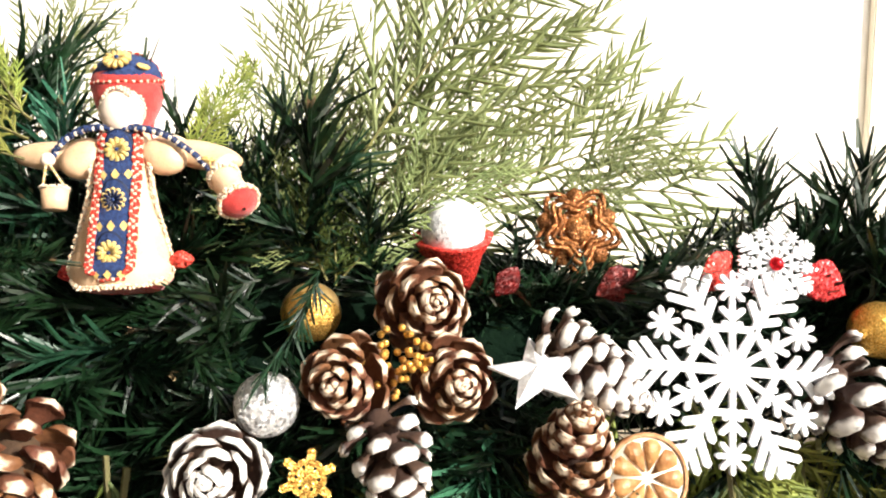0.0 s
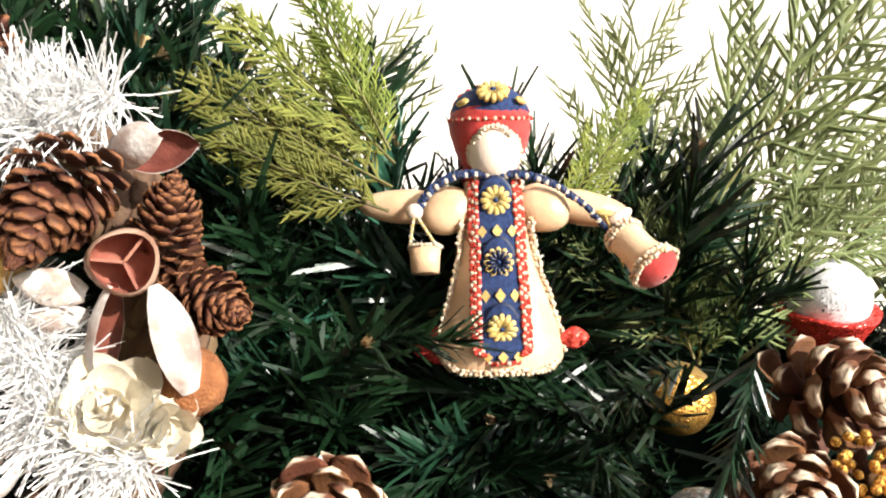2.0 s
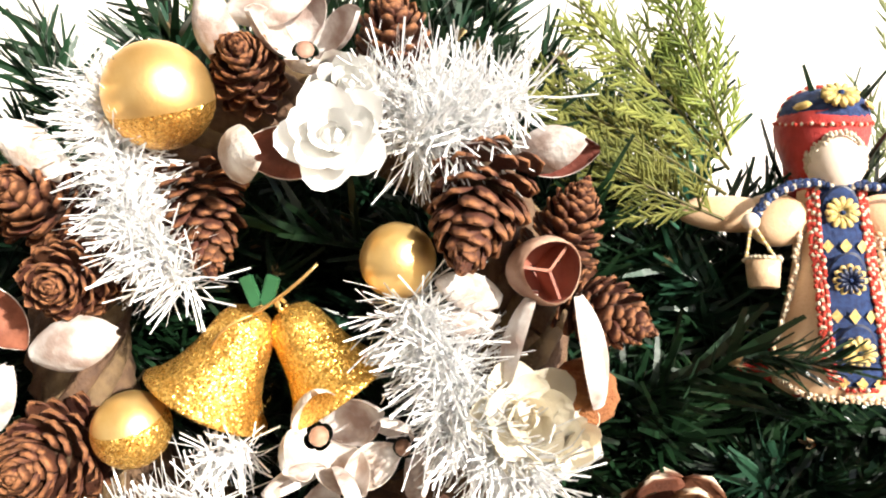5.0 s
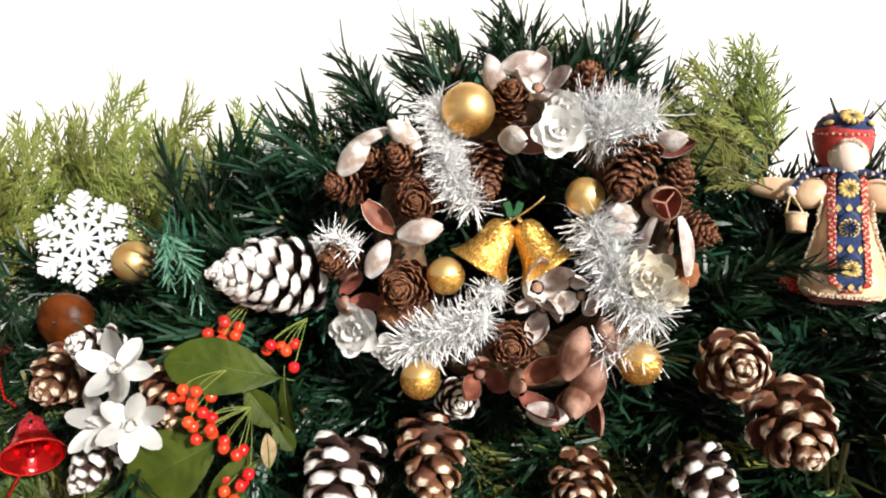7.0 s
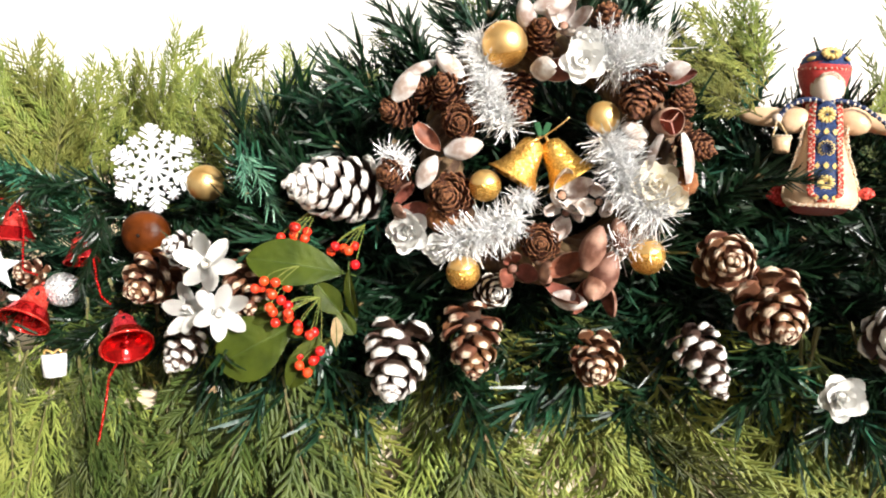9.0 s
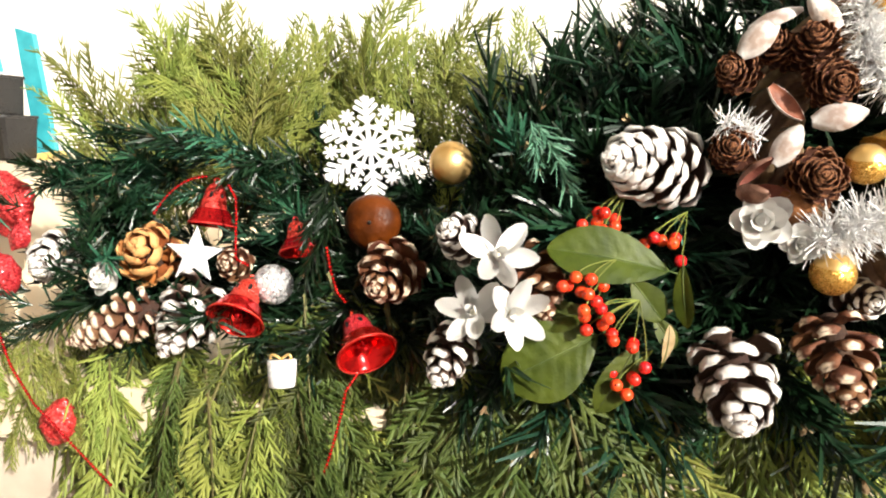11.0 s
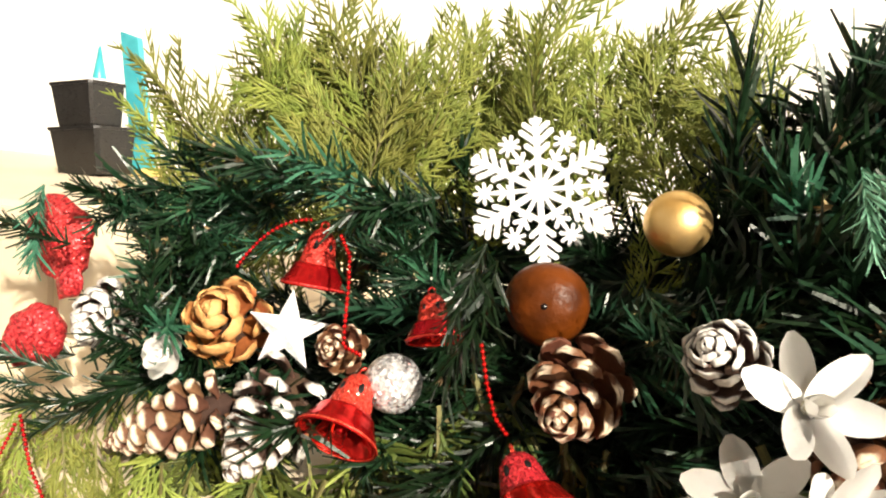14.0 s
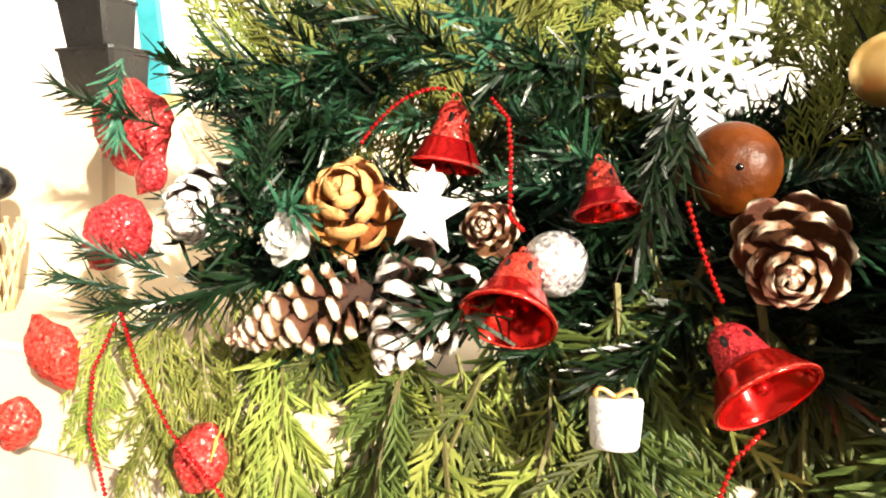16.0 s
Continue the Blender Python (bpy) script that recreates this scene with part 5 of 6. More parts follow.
def tinsel(a, b, reach, n, seed):
    """A tuft of shiny strips bristling round a short thread from a to b."""
    rr = random.Random(seed)
    vs, fs = [], []
    a, b = Vector(a) - BASE, Vector(b) - BASE
    axis = (b - a).normalized()
    for i in range(int(n * 2.5)):
        p = a.lerp(b, rr.random()) + Vector([rr.uniform(-0.003, 0.003) for _ in range(3)])
        d = Vector((rr.gauss(0, 1), rr.gauss(-0.75, 0.8), rr.gauss(0, 1)))
        d = (d - axis * d.dot(axis) * 0.5).normalized()
        side = d.cross(Vector((rr.uniform(-1, 1), rr.uniform(-1, 1), rr.uniform(-1, 1)))).normalized()
        k = len(vs)
        l, w = reach * rr.uniform(0.45, 1.1), 0.00058 * rr.uniform(0.7, 1.2)
        bend = side.cross(d) * rr.uniform(-0.45, 0.45)
        for q in range(3):
            f = q / 2
            c = p + d * (l * f) + bend * (f * f * l)
            vs.extend((c - side * w / 2, c + side * w / 2))
        fs.extend(((k, k + 1, k + 3, k + 2), (k + 2, k + 3, k + 5, k + 4)))
    ob = new("tinsel", mesh_from("tinsel", vs, fs, [TINSEL]))
    ob.parent = wreath
    tagged(ob, "bristling silver white tinsel", kind="stuff")


tinsel((0.040, -0.016, 0.062), (0.088, -0.010, 0.060), 0.022, 360, 1)
tinsel((0.052, -0.020, 0.050), (0.075, -0.016, 0.052), 0.024, 240, 2)
tinsel((-0.045, -0.014, 0.070), (-0.036, -0.020, 0.030), 0.020, 300, 3)
tinsel((-0.040, -0.022, 0.030), (-0.020, -0.024, 0.004), 0.020, 240, 4)
tinsel((0.050, -0.026, 0.000), (0.068, -0.032, -0.030), 0.023, 300, 5)
tinsel((0.062, -0.034, -0.035), (0.092, -0.036, -0.056), 0.023, 320, 6)
tinsel((-0.060, -0.040, -0.085), (-0.010, -0.040, -0.062), 0.022, 420, 7)
tinsel((-0.115, -0.024, -0.018), (-0.095, -0.028, -0.024), 0.014, 110, 8)
tinsel((0.060, -0.040, -0.080), (0.090, -0.040, -0.078), 0.018, 120, 9)
tinsel((-0.012, -0.034, -0.050), (0.000, -0.034, -0.046), 0.014, 90, 10)

# a pair of gold bells on a green clip
for top, mouth, r in (((0.0010, -0.018, -0.0050), (-0.0160, -0.024, -0.0345), 0.0215), ((0.0090, -0.016, -0.0055), (0.0280, -0.018, -0.0340), 0.0205)):
    top, mouth = Vector(top), Vector(mouth)
    up = top - mouth
    bm = bmesh.new()
    h = up.length
    prof = [(0.02, 1.0), (0.18, 0.985), (0.36, 0.93), (0.47, 0.80), (0.53, 0.60), (0.60, 0.42), (0.72, 0.24), (0.88, 0.09), (1.0, 0.03), (1.0, 0.0), (0.93, 0.01), (0.62, 0.30), (0.45, 0.70), (0.02, 0.90)]
    lathe(bm, [(a * r, b * h) for a, b in prof], 32)
    e = part("bell", bm, GOLDG, wreath, "gold glitter bell")
    e.matrix_basis = aim(mouth - BASE, up)
    bm = bmesh.new()
    ball(bm, r * 0.2, Matrix.Translation((0, 0, h * 0.08)), 12, 8)
    part("clapper", bm, GOLD, e)
    bm = bmesh.new()
    tube(bm, [(r * 0.14 * math.cos(a), 0, h * 1.02 + r * 0.14 * math.sin(a)) for a in np.linspace(-0.5, 3.7, 12)], r * 0.05)
    part("loop", bm, GOLD, e)
bm = bmesh.new()
for s in (-1, 1):
    bmesh.ops.create_cube(bm, size=1, matrix=Matrix.Translation((s * 0.0028, 0, 0)) @ Matrix.Rotation(s * 0.35, 4, "Y") @ Matrix.Diagonal((0.0045, 0.002, 0.010, 1)))
bmesh.ops.bevel(bm, geom=bm.edges[:], offset=0.0005, segments=2, affect="EDGES")
part("clip", bm, CLIP, wreath, "small green clip").matrix_basis = Matrix.Translation(Vector((0.005, -0.028, 0.003)) - BASE)
bm = bmesh.new()
tube(bm, curve((0.003, -0.030, -0.004), (0.016, -0.036, 0.004), (0.024, -0.032, 0.012)), 0.0006, 5)
tube(bm, curve((0.003, -0.030, -0.004), (-0.006, -0.036, -0.006), (-0.010, -0.032, -0.014)), 0.0006, 5)
part("tie", bm, GOLD, wreath, "thin gold tie").matrix_basis = Matrix.Translation(-BASE)


# ---- things at the left end ----
ZT = -0.091
setting(box("low_cabinet", (-2.4, 0.09, ZF), (-0.75, 0.745, ZT), CREAM, None, 0.006), "cream painted low cabinet by the wall", "cabinet")


def bin_parts(e, z0, z1, w, depth, shift, name):
    """A tapered open plastic bin with a thin wall and a turned-out rim."""
    bm = bmesh.new()
    rings = []
    for z, f in ((z0, 0.84), (z0 + 0.003, 0.86), (z1 - 0.004, 1.0), (z1 - 0.004, 1.05), (z1, 1.05), (z1, 0.94), (z0 + 0.004, 0.80)):
        rings.append([bm.verts.new((shift + sx * w / 2 * f, sy * depth / 2 * f, z)) for sx, sy in ((-0.9, -1), (0.9, -1), (1, -0.86), (1, 0.86), (0.9, 1), (-0.9, 1), (-1, 0.86), (-1, -0.86))])
    for a, b in zip(rings, rings[1:]):
        for i in range(8):
            bm.faces.new((a[i], a[(i + 1) % 8], b[(i + 1) % 8], b[i]))
    bm.faces.new(rings[0][::-1]), bm.faces.new(rings[-1])
    part(name, bm, DARK, e, smooth=False)


e = thing("stacked_bins", Matrix.Translation((-1.034, 0.405, ZT)) @ Matrix.Rotation(radians(-6), 4, "Y"), "two stacked black plastic bins on the cream cabinet", "bin")
bin_parts(e, 0.0, 0.062, 0.082, 0.070, 0.0, "lower_bin")
bin_parts(e, 0.0625, 0.120, 0.070, 0.060, -0.004, "upper_bin")
e = thing("plastic_scraper", Matrix.Translation((-0.996, 0.455, ZT)) @ Matrix.Rotation(radians(-9), 4, "Y"), "flat teal plastic blade with slanted top behind the bins", "scraper")
bm = plate([(-0.018, 0.012), (0.014, 0.012), (0.012, 0.188), (-0.016, 0.200)], 0.010)
part("blade", bm, TEAL, e, smooth=False).matrix_basis = Matrix.Rotation(radians(90), 4, "X")
box("foot", (-0.018, -0.008, 0.0), (0.026, 0.008, 0.0119), YELLOW, e)
h, r = 0.176, 0.012
e = thing("glue_tube", Matrix.Translation((-1.088, 0.460, ZT)), "teal pointed tube with a white collar behind the bins", "tube")
bm = bmesh.new()
lathe(bm, [(0.001, 0), (r, 0), (r, h * 0.66), (r * 0.80, h * 0.74), (r * 0.12, h), (0.0005, h)], 20)
part("body", bm, TEAL, e)
bm = bmesh.new()
lathe(bm, [(r * 1.01, h * 0.64), (r * 1.22, h * 0.64), (r * 1.22, h * 0.74), (r * 0.9, h * 0.74)], 20)
part("collar", bm, WHITEG, e, "white collar")
# straw basket with a dark ball on a stick
e = thing("straw_basket", Matrix.Translation((-0.796, 0.040, -0.235)), "small woven straw basket with a black ball on a stick", "basket")
for k in range(12):
    a = 2 * math.pi * k / 12
    bm = bmesh.new()
    tube(bm, [((0.008 + 0.009 * f) * math.cos(a + s * f), (0.008 + 0.009 * f) * math.sin(a + s * f), 0.062 * f) for f in np.linspace(0, 1, 7) for s in (1.1,)], 0.0011, 5)
    tube(bm, [((0.008 + 0.009 * f) * math.cos(a - 1.1 * f), (0.008 + 0.009 * f) * math.sin(a - 1.1 * f), 0.062 * f) for f in np.linspace(0, 1, 7)], 0.0011, 5)
    part("strand", bm, STRAW, e)
bm = bmesh.new()
blob(bm, (-0.004, 0.004, 0.086), (0.0125, 0.0118, 0.0115), 0)
part("black_ball", bm, DARK, e)
bm = bmesh.new()
tube(bm, [(0.0, 0.0, 0.0), (-0.004, 0.004, 0.086)], 0.002, 6)
part("stick", bm, TWIG, e)

# dark picture in a grey frame on the wall
e = thing("framed_picture", Matrix.Translation((-1.682, 0.735, 0.004)), "dark blue picture in a thin grey frame", "picture")
box("canvas", (-0.29, 0.0, 0.01), (-0.01, 0.008, 0.39), NAVY, e)
for lo, hi in (((-0.30, -0.006, 0.0), (0.0, 0.013, 0.0099)), ((-0.30, -0.006, 0.3901), (0.0, 0.013, 0.40)), ((-0.30, -0.006, 0.01), (-0.2901, 0.013, 0.39)), ((-0.0099, -0.006, 0.01), (0.0, 0.013, 0.39))):
    box("frame_bar", lo, hi, GREY, e)
# ---- greenery ----
def strip(verts, faces, p, d, side, length, width, bend, segs=2):
    """A thin pointed blade."""
    k = len(verts)
    for i in range(segs + 1):
        f = i / segs
        c = p + d * (length * f) + bend * (f * f * length)
        w = width * (1.0 if f < 0.9 else 0.5) / 2
        verts.extend((c - side * w, c + side * w))
    for i in range(segs):
        a = k + 2 * i
        faces.append((a, a + 1, a + 3, a + 2))


def sprig_mesh(seed, length=0.085, count=95, needle=0.030, lean=1.0):
    rnd = random.Random(seed)
    verts, faces = [], []
    bow = Vector((rnd.uniform(-0.25, 0.25), rnd.uniform(-0.25, 0.25), 0))
    for i in range(count):
        f = (i + rnd.random()) / count
        p = Vector((0, 0, f * length)) + bow * (f * f * length)
        a = rnd.uniform(0, 2 * math.pi)
        out = Vector((math.cos(a), math.sin(a), 0))
        d = (out * rnd.uniform(0.6, 1.0) + Vector((0, 0, lean * rnd.uniform(0.5, 1.6) + 0.7 * f ** 4))).normalized()
        side = d.cross(Vector((rnd.uniform(-1, 1), rnd.uniform(-1, 1), rnd.uniform(-1, 1)))).normalized()
        strip(verts, faces, p, d, side, needle * rnd.uniform(0.6, 1.15), 0.0025 * rnd.uniform(0.8, 1.25), side.cross(d) * rnd.uniform(-0.35, 0.35))
    tan = len(faces)
    if seed % 2:
        for _ in range(7):
            a = rnd.uniform(0, 6.28)
            d = Vector((0.5 * math.cos(a), 0.5 * math.sin(a), 1.0)).normalized()
            side = d.cross(Vector((rnd.uniform(-1, 1), rnd.uniform(-1, 1), 0.3))).normalized()
            strip(verts, faces, Vector((0, 0, length)) + bow * length, d, side, rnd.uniform(0.004, 0.008), 0.0024, side * 0.2)
    stem = len(faces)
    k = len(verts)
    for i in range(5):
        f = i / 4
        c = Vector((0, 0, f * length)) + bow * (f * f * length)
        for j in range(4):
            verts.append(c + Vector((math.cos(j * 1.5708), math.sin(j * 1.5708), 0)) * 0.0013)
    for i in range(4):
        for j in range(4):
            faces.append((k + 4 * i + j, k + 4 * i + (j + 1) % 4, k + 4 * i + 4 + (j + 1) % 4, k + 4 * i + 4 + j))
    index = [0] * tan + [1] * (stem - tan) + [0] * (len(faces) - stem)
    return verts, faces, index


def front(z):
    """How far forward the garland's face lies at a height."""
    return float(np.interp(z, (-0.3, -0.18, -0.15, -0.09, -0.03, 0.06, 0.15, 0.3), (-0.055, -0.05, -0.045, -0.008, 0.025, 0.055, 0.10, 0.15)))


def crest(x):
    """Height of the garland's needles along it."""
    return float(np.interp(x, (-0.75, -0.6, -0.45, -0.3, -0.18, -0.08, 0.0, 0.1, 0.17, 0.25, 0.33, 0.42, 0.50, 0.56, 0.8), (-0.20, -0.152, -0.106, -0.088, -0.040, 0.045, 0.080, 0.025, -0.020, -0.044, -0.052, -0.052, -0.072, -0.116, -0.132)))


bpy.context.view_layer.update()
spots = []
for ob in scene.objects:
    top = ob
    while top.parent:
        top = top.parent
    if ob.type == "MESH" and "kind" not in top:
        bb = np.array([ob.matrix_world @ Vector(c) for c in ob.bound_box])
        lo, hi = bb.min(0), bb.max(0)
        spots.append((*((lo + hi) / 2), 0.42 * max(hi[0] - lo[0], hi[2] - lo[2])))
        if ob.name == "doll":
            for f in (0.06, 0.25, 0.8, 0.95):
                spots.append((0.2245, 0.03, lo[2] + f * (hi[2] - lo[2]), 0.026))
spots.append((-0.3690, 0.090, -0.042, 0.056))
spots.append((-0.2890, 0.050, -0.050, 0.022))
SPOTS = np.array(spots)


def covers(pts, pad):
    """Whether points lie before an ornament and would hide it."""
    for p in pts:
        d2 = (SPOTS[:, 0] - p[0]) ** 2 + (SPOTS[:, 2] - p[2]) ** 2
        if ((d2 < (SPOTS[:, 3] + pad) ** 2) & (SPOTS[:, 1] + 0.012 > p[1])).any():
            return True
    return False


garland = tagged(new("pine_garland"), "thick dark green artificial pine garland along the shelf", "garland")
VARIANTS = [sprig_mesh(k, 0.075 + 0.012 * (k % 3), 74, 0.030 + 0.004 * (k % 2)) for k in range(8)]
SPRIGS = [mesh_from("branch", v, f, [NEEDLE if k < 6 else NEEDLE2, TANTIP], False, i) for k, (v, f, i) in enumerate(VARIANTS)]
def sprig_pose(deep, free=0.01):
    """A pose for a branch that leaves the ornaments in view, or None."""
    for _ in range(24):
        m = sprig_try(deep)
        if rnd.random() < free or not covers([m @ Vector((0, 0, h)) for h in (0.02, 0.05, 0.08, 0.10)], 0.020 if m.translation.x > -0.3 else 0.013):
            return m
    return None


def sprig_try(deep):
    while True:
        x = rnd.uniform(-0.65, 0.82)
        top = crest(x)
        z = rnd.uniform(-0.165, max(top, -0.13))
        f = min(1.0, (z + 0.20) / (top + 0.20))
        if x < -0.60 and z < -0.16 and rnd.random() < 0.5 or x > 0.05 and deep < 0.08 and rnd.random() < 0.2:
            continue
        break
    y = front(z) + deep + rnd.uniform(0.0, 0.02) + (0.012 if x > 0.1 and z > -0.12 and deep < 0.08 else 0.0)
    d = Vector((rnd.uniform(-1.3 if x > -0.58 else -0.4, 1.3), -0.75 + (0.7 if x > -0.3 else 0.35) * f ** 3, -0.75 + (1.5 if x > -0.3 else 1.15) * f + rnd.uniform(-0.6, 0.6)))
    return aim((x, y, z - 0.01), d, rnd.uniform(0, 360), rnd.uniform(0.8, 1.2) if x > -0.3 else rnd.uniform(0.55, 0.9))


for i in range(330):
    m = sprig_pose(0.055)
    if m is None:
        continue
    ob = new("branch", SPRIGS[rnd.randrange(8) if rnd.random() < (0.4 if m.translation.x > -0.3 else 0.9) else rnd.randrange(6)])
    ob.parent = garland
    ob.matrix_basis = m
# short branches that fill the spaces between the bells and cones
for k in range(64):
    for _ in range(30):
        x, z = rnd.uniform(-0.64, -0.27), rnd.uniform(-0.165, -0.05)
        m = aim((x, rnd.uniform(0.06, 0.09), z), (rnd.uniform(-1.0, 1.0), -0.9, rnd.uniform(-0.5, 0.5)), rnd.uniform(0, 360), rnd.uniform(0.55, 0.8))
        if not covers([m @ Vector((0, 0, h)) for h in (0.03, 0.06, 0.09)], 0.011):
            ob = new("branch", SPRIGS[rnd.randrange(8)])
            ob.parent = garland
            ob.matrix_basis = m
            break
# branches that droop over ornaments
for k, (x, y, z, dx, dz, size) in enumerate(((-0.376, 0.010, -0.068, -0.25, -1.0, 0.6), (-0.370, 0.010, -0.076, -0.05, -1.0, 0.7), (-0.300, 0.020, -0.080, 0.6, -0.9, 0.7), (-0.668, 0.010, -0.066, 0.1, -1.0, 0.55),
                                              (-0.640, 0.005, -0.100, -0.9, 0.1, 0.6), (0.150, 0.010, -0.075, 0.5, -0.9, 0.7), (0.262, 0.010, -0.085, 0.4, -0.9, 0.6), (-0.205, -0.01, -0.062, 0.9, -0.5, 0.6), (0.330, 0.01, -0.050, -0.4, -1.0, 0.6),
                                              (0.168, 0.012, -0.030, 0.9, 0.12, 0.55), (0.300, 0.012, -0.052, -0.9, -0.10, 0.5), (-0.290, -0.020, -0.150, 0.8, -0.1, 0.6),
                                              (-0.640, 0.010, -0.172, -0.9, 0.15, 0.55), (-0.655, 0.000, -0.192, -0.9, -0.05, 0.45), (-0.630, 0.000, -0.182, -0.6, 0.25, 0.50), (-0.620, -0.005, -0.192, -0.9, -0.20, 0.55), (-0.600, -0.005, -0.190, -0.8, -0.3, 0.5))):
    ob = new("branch", SPRIGS[6 + k % 2 if k in (3, 7) else k % 6])
    ob.parent = garland
    ob.matrix_basis = aim((x, y, z), (dx, -0.35, dz), 50 * k, size)
PALE = mesh_from("branch", *VARIANTS[7][:2], [NEEDLE3, TANTIP], False, VARIANTS[7][2])
for x, y, z, dx, dy, dz, size in ((-0.2210, -0.0200, -0.0200, 0.55, -0.30, -0.75, 0.52), (-0.2250, -0.0200, -0.0180, 0.15, -0.4, -0.9, 0.36)):
    ob = new("branch", PALE)
    ob.parent = garland
    ob["label"] = "pale mint green drooping branch"
    ob.matrix_basis = aim((x, y, z), (dx, dy, dz), 70, size)
vs, fs = [], []
for i in range(760):
    v, f, _ = VARIANTS[rnd.randrange(6)]
    m = sprig_pose(0.085)
    if m is None:
        continue
    k = len(vs)
    vs.extend(m @ p for p in v)
    fs.extend(tuple(a + k for a in q) for q in f)
# more of it behind the snowflake and the dried fruit
for i in range(70):
    v, f, _ = VARIANTS[rnd.randrange(6)]
    m = aim((rnd.uniform(-0.45, -0.20), rnd.uniform(0.115, 0.15), rnd.uniform(-0.135, -0.075)), (rnd.uniform(-1.0, 1.0), 0.0, rnd.uniform(-0.5, 0.6)), rnd.uniform(0, 360), rnd.uniform(0.7, 1.0))
    k = len(vs)
    vs.extend(m @ p for p in v)
    fs.extend(tuple(a + k for a in q) for q in f)
for i in range(70):
    v, f, _ = VARIANTS[rnd.randrange(6)]
    m = aim((rnd.uniform(0.36, 0.62), rnd.uniform(0.125, 0.16), rnd.uniform(-0.15, -0.085)), (rnd.uniform(-1.0, 1.0), -0.5, rnd.uniform(-0.4, 0.4)), rnd.uniform(0, 360), rnd.uniform(0.6, 0.9))
    k = len(vs)
    vs.extend(m @ p for p in v)
    fs.extend(tuple(a + k for a in q) for q in f)
filling = new("needle_filling", mesh_from("needle_filling", vs, fs, [NEEDLE]))
filling.parent = garland
tagged(filling, "dense dark green needles deep inside the garland", kind="stuff")
# dark sheet added behind the needles in place of the garland's inner shade
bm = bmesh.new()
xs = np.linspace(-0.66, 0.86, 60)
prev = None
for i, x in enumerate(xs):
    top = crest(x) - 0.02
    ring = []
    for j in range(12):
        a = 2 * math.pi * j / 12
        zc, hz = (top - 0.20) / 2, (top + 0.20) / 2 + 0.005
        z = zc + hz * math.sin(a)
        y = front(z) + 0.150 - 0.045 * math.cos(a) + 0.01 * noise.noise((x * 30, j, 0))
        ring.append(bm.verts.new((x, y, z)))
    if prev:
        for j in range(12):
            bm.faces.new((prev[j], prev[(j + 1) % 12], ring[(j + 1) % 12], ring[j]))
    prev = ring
part("core", bm, INNER_SHADE, garland)


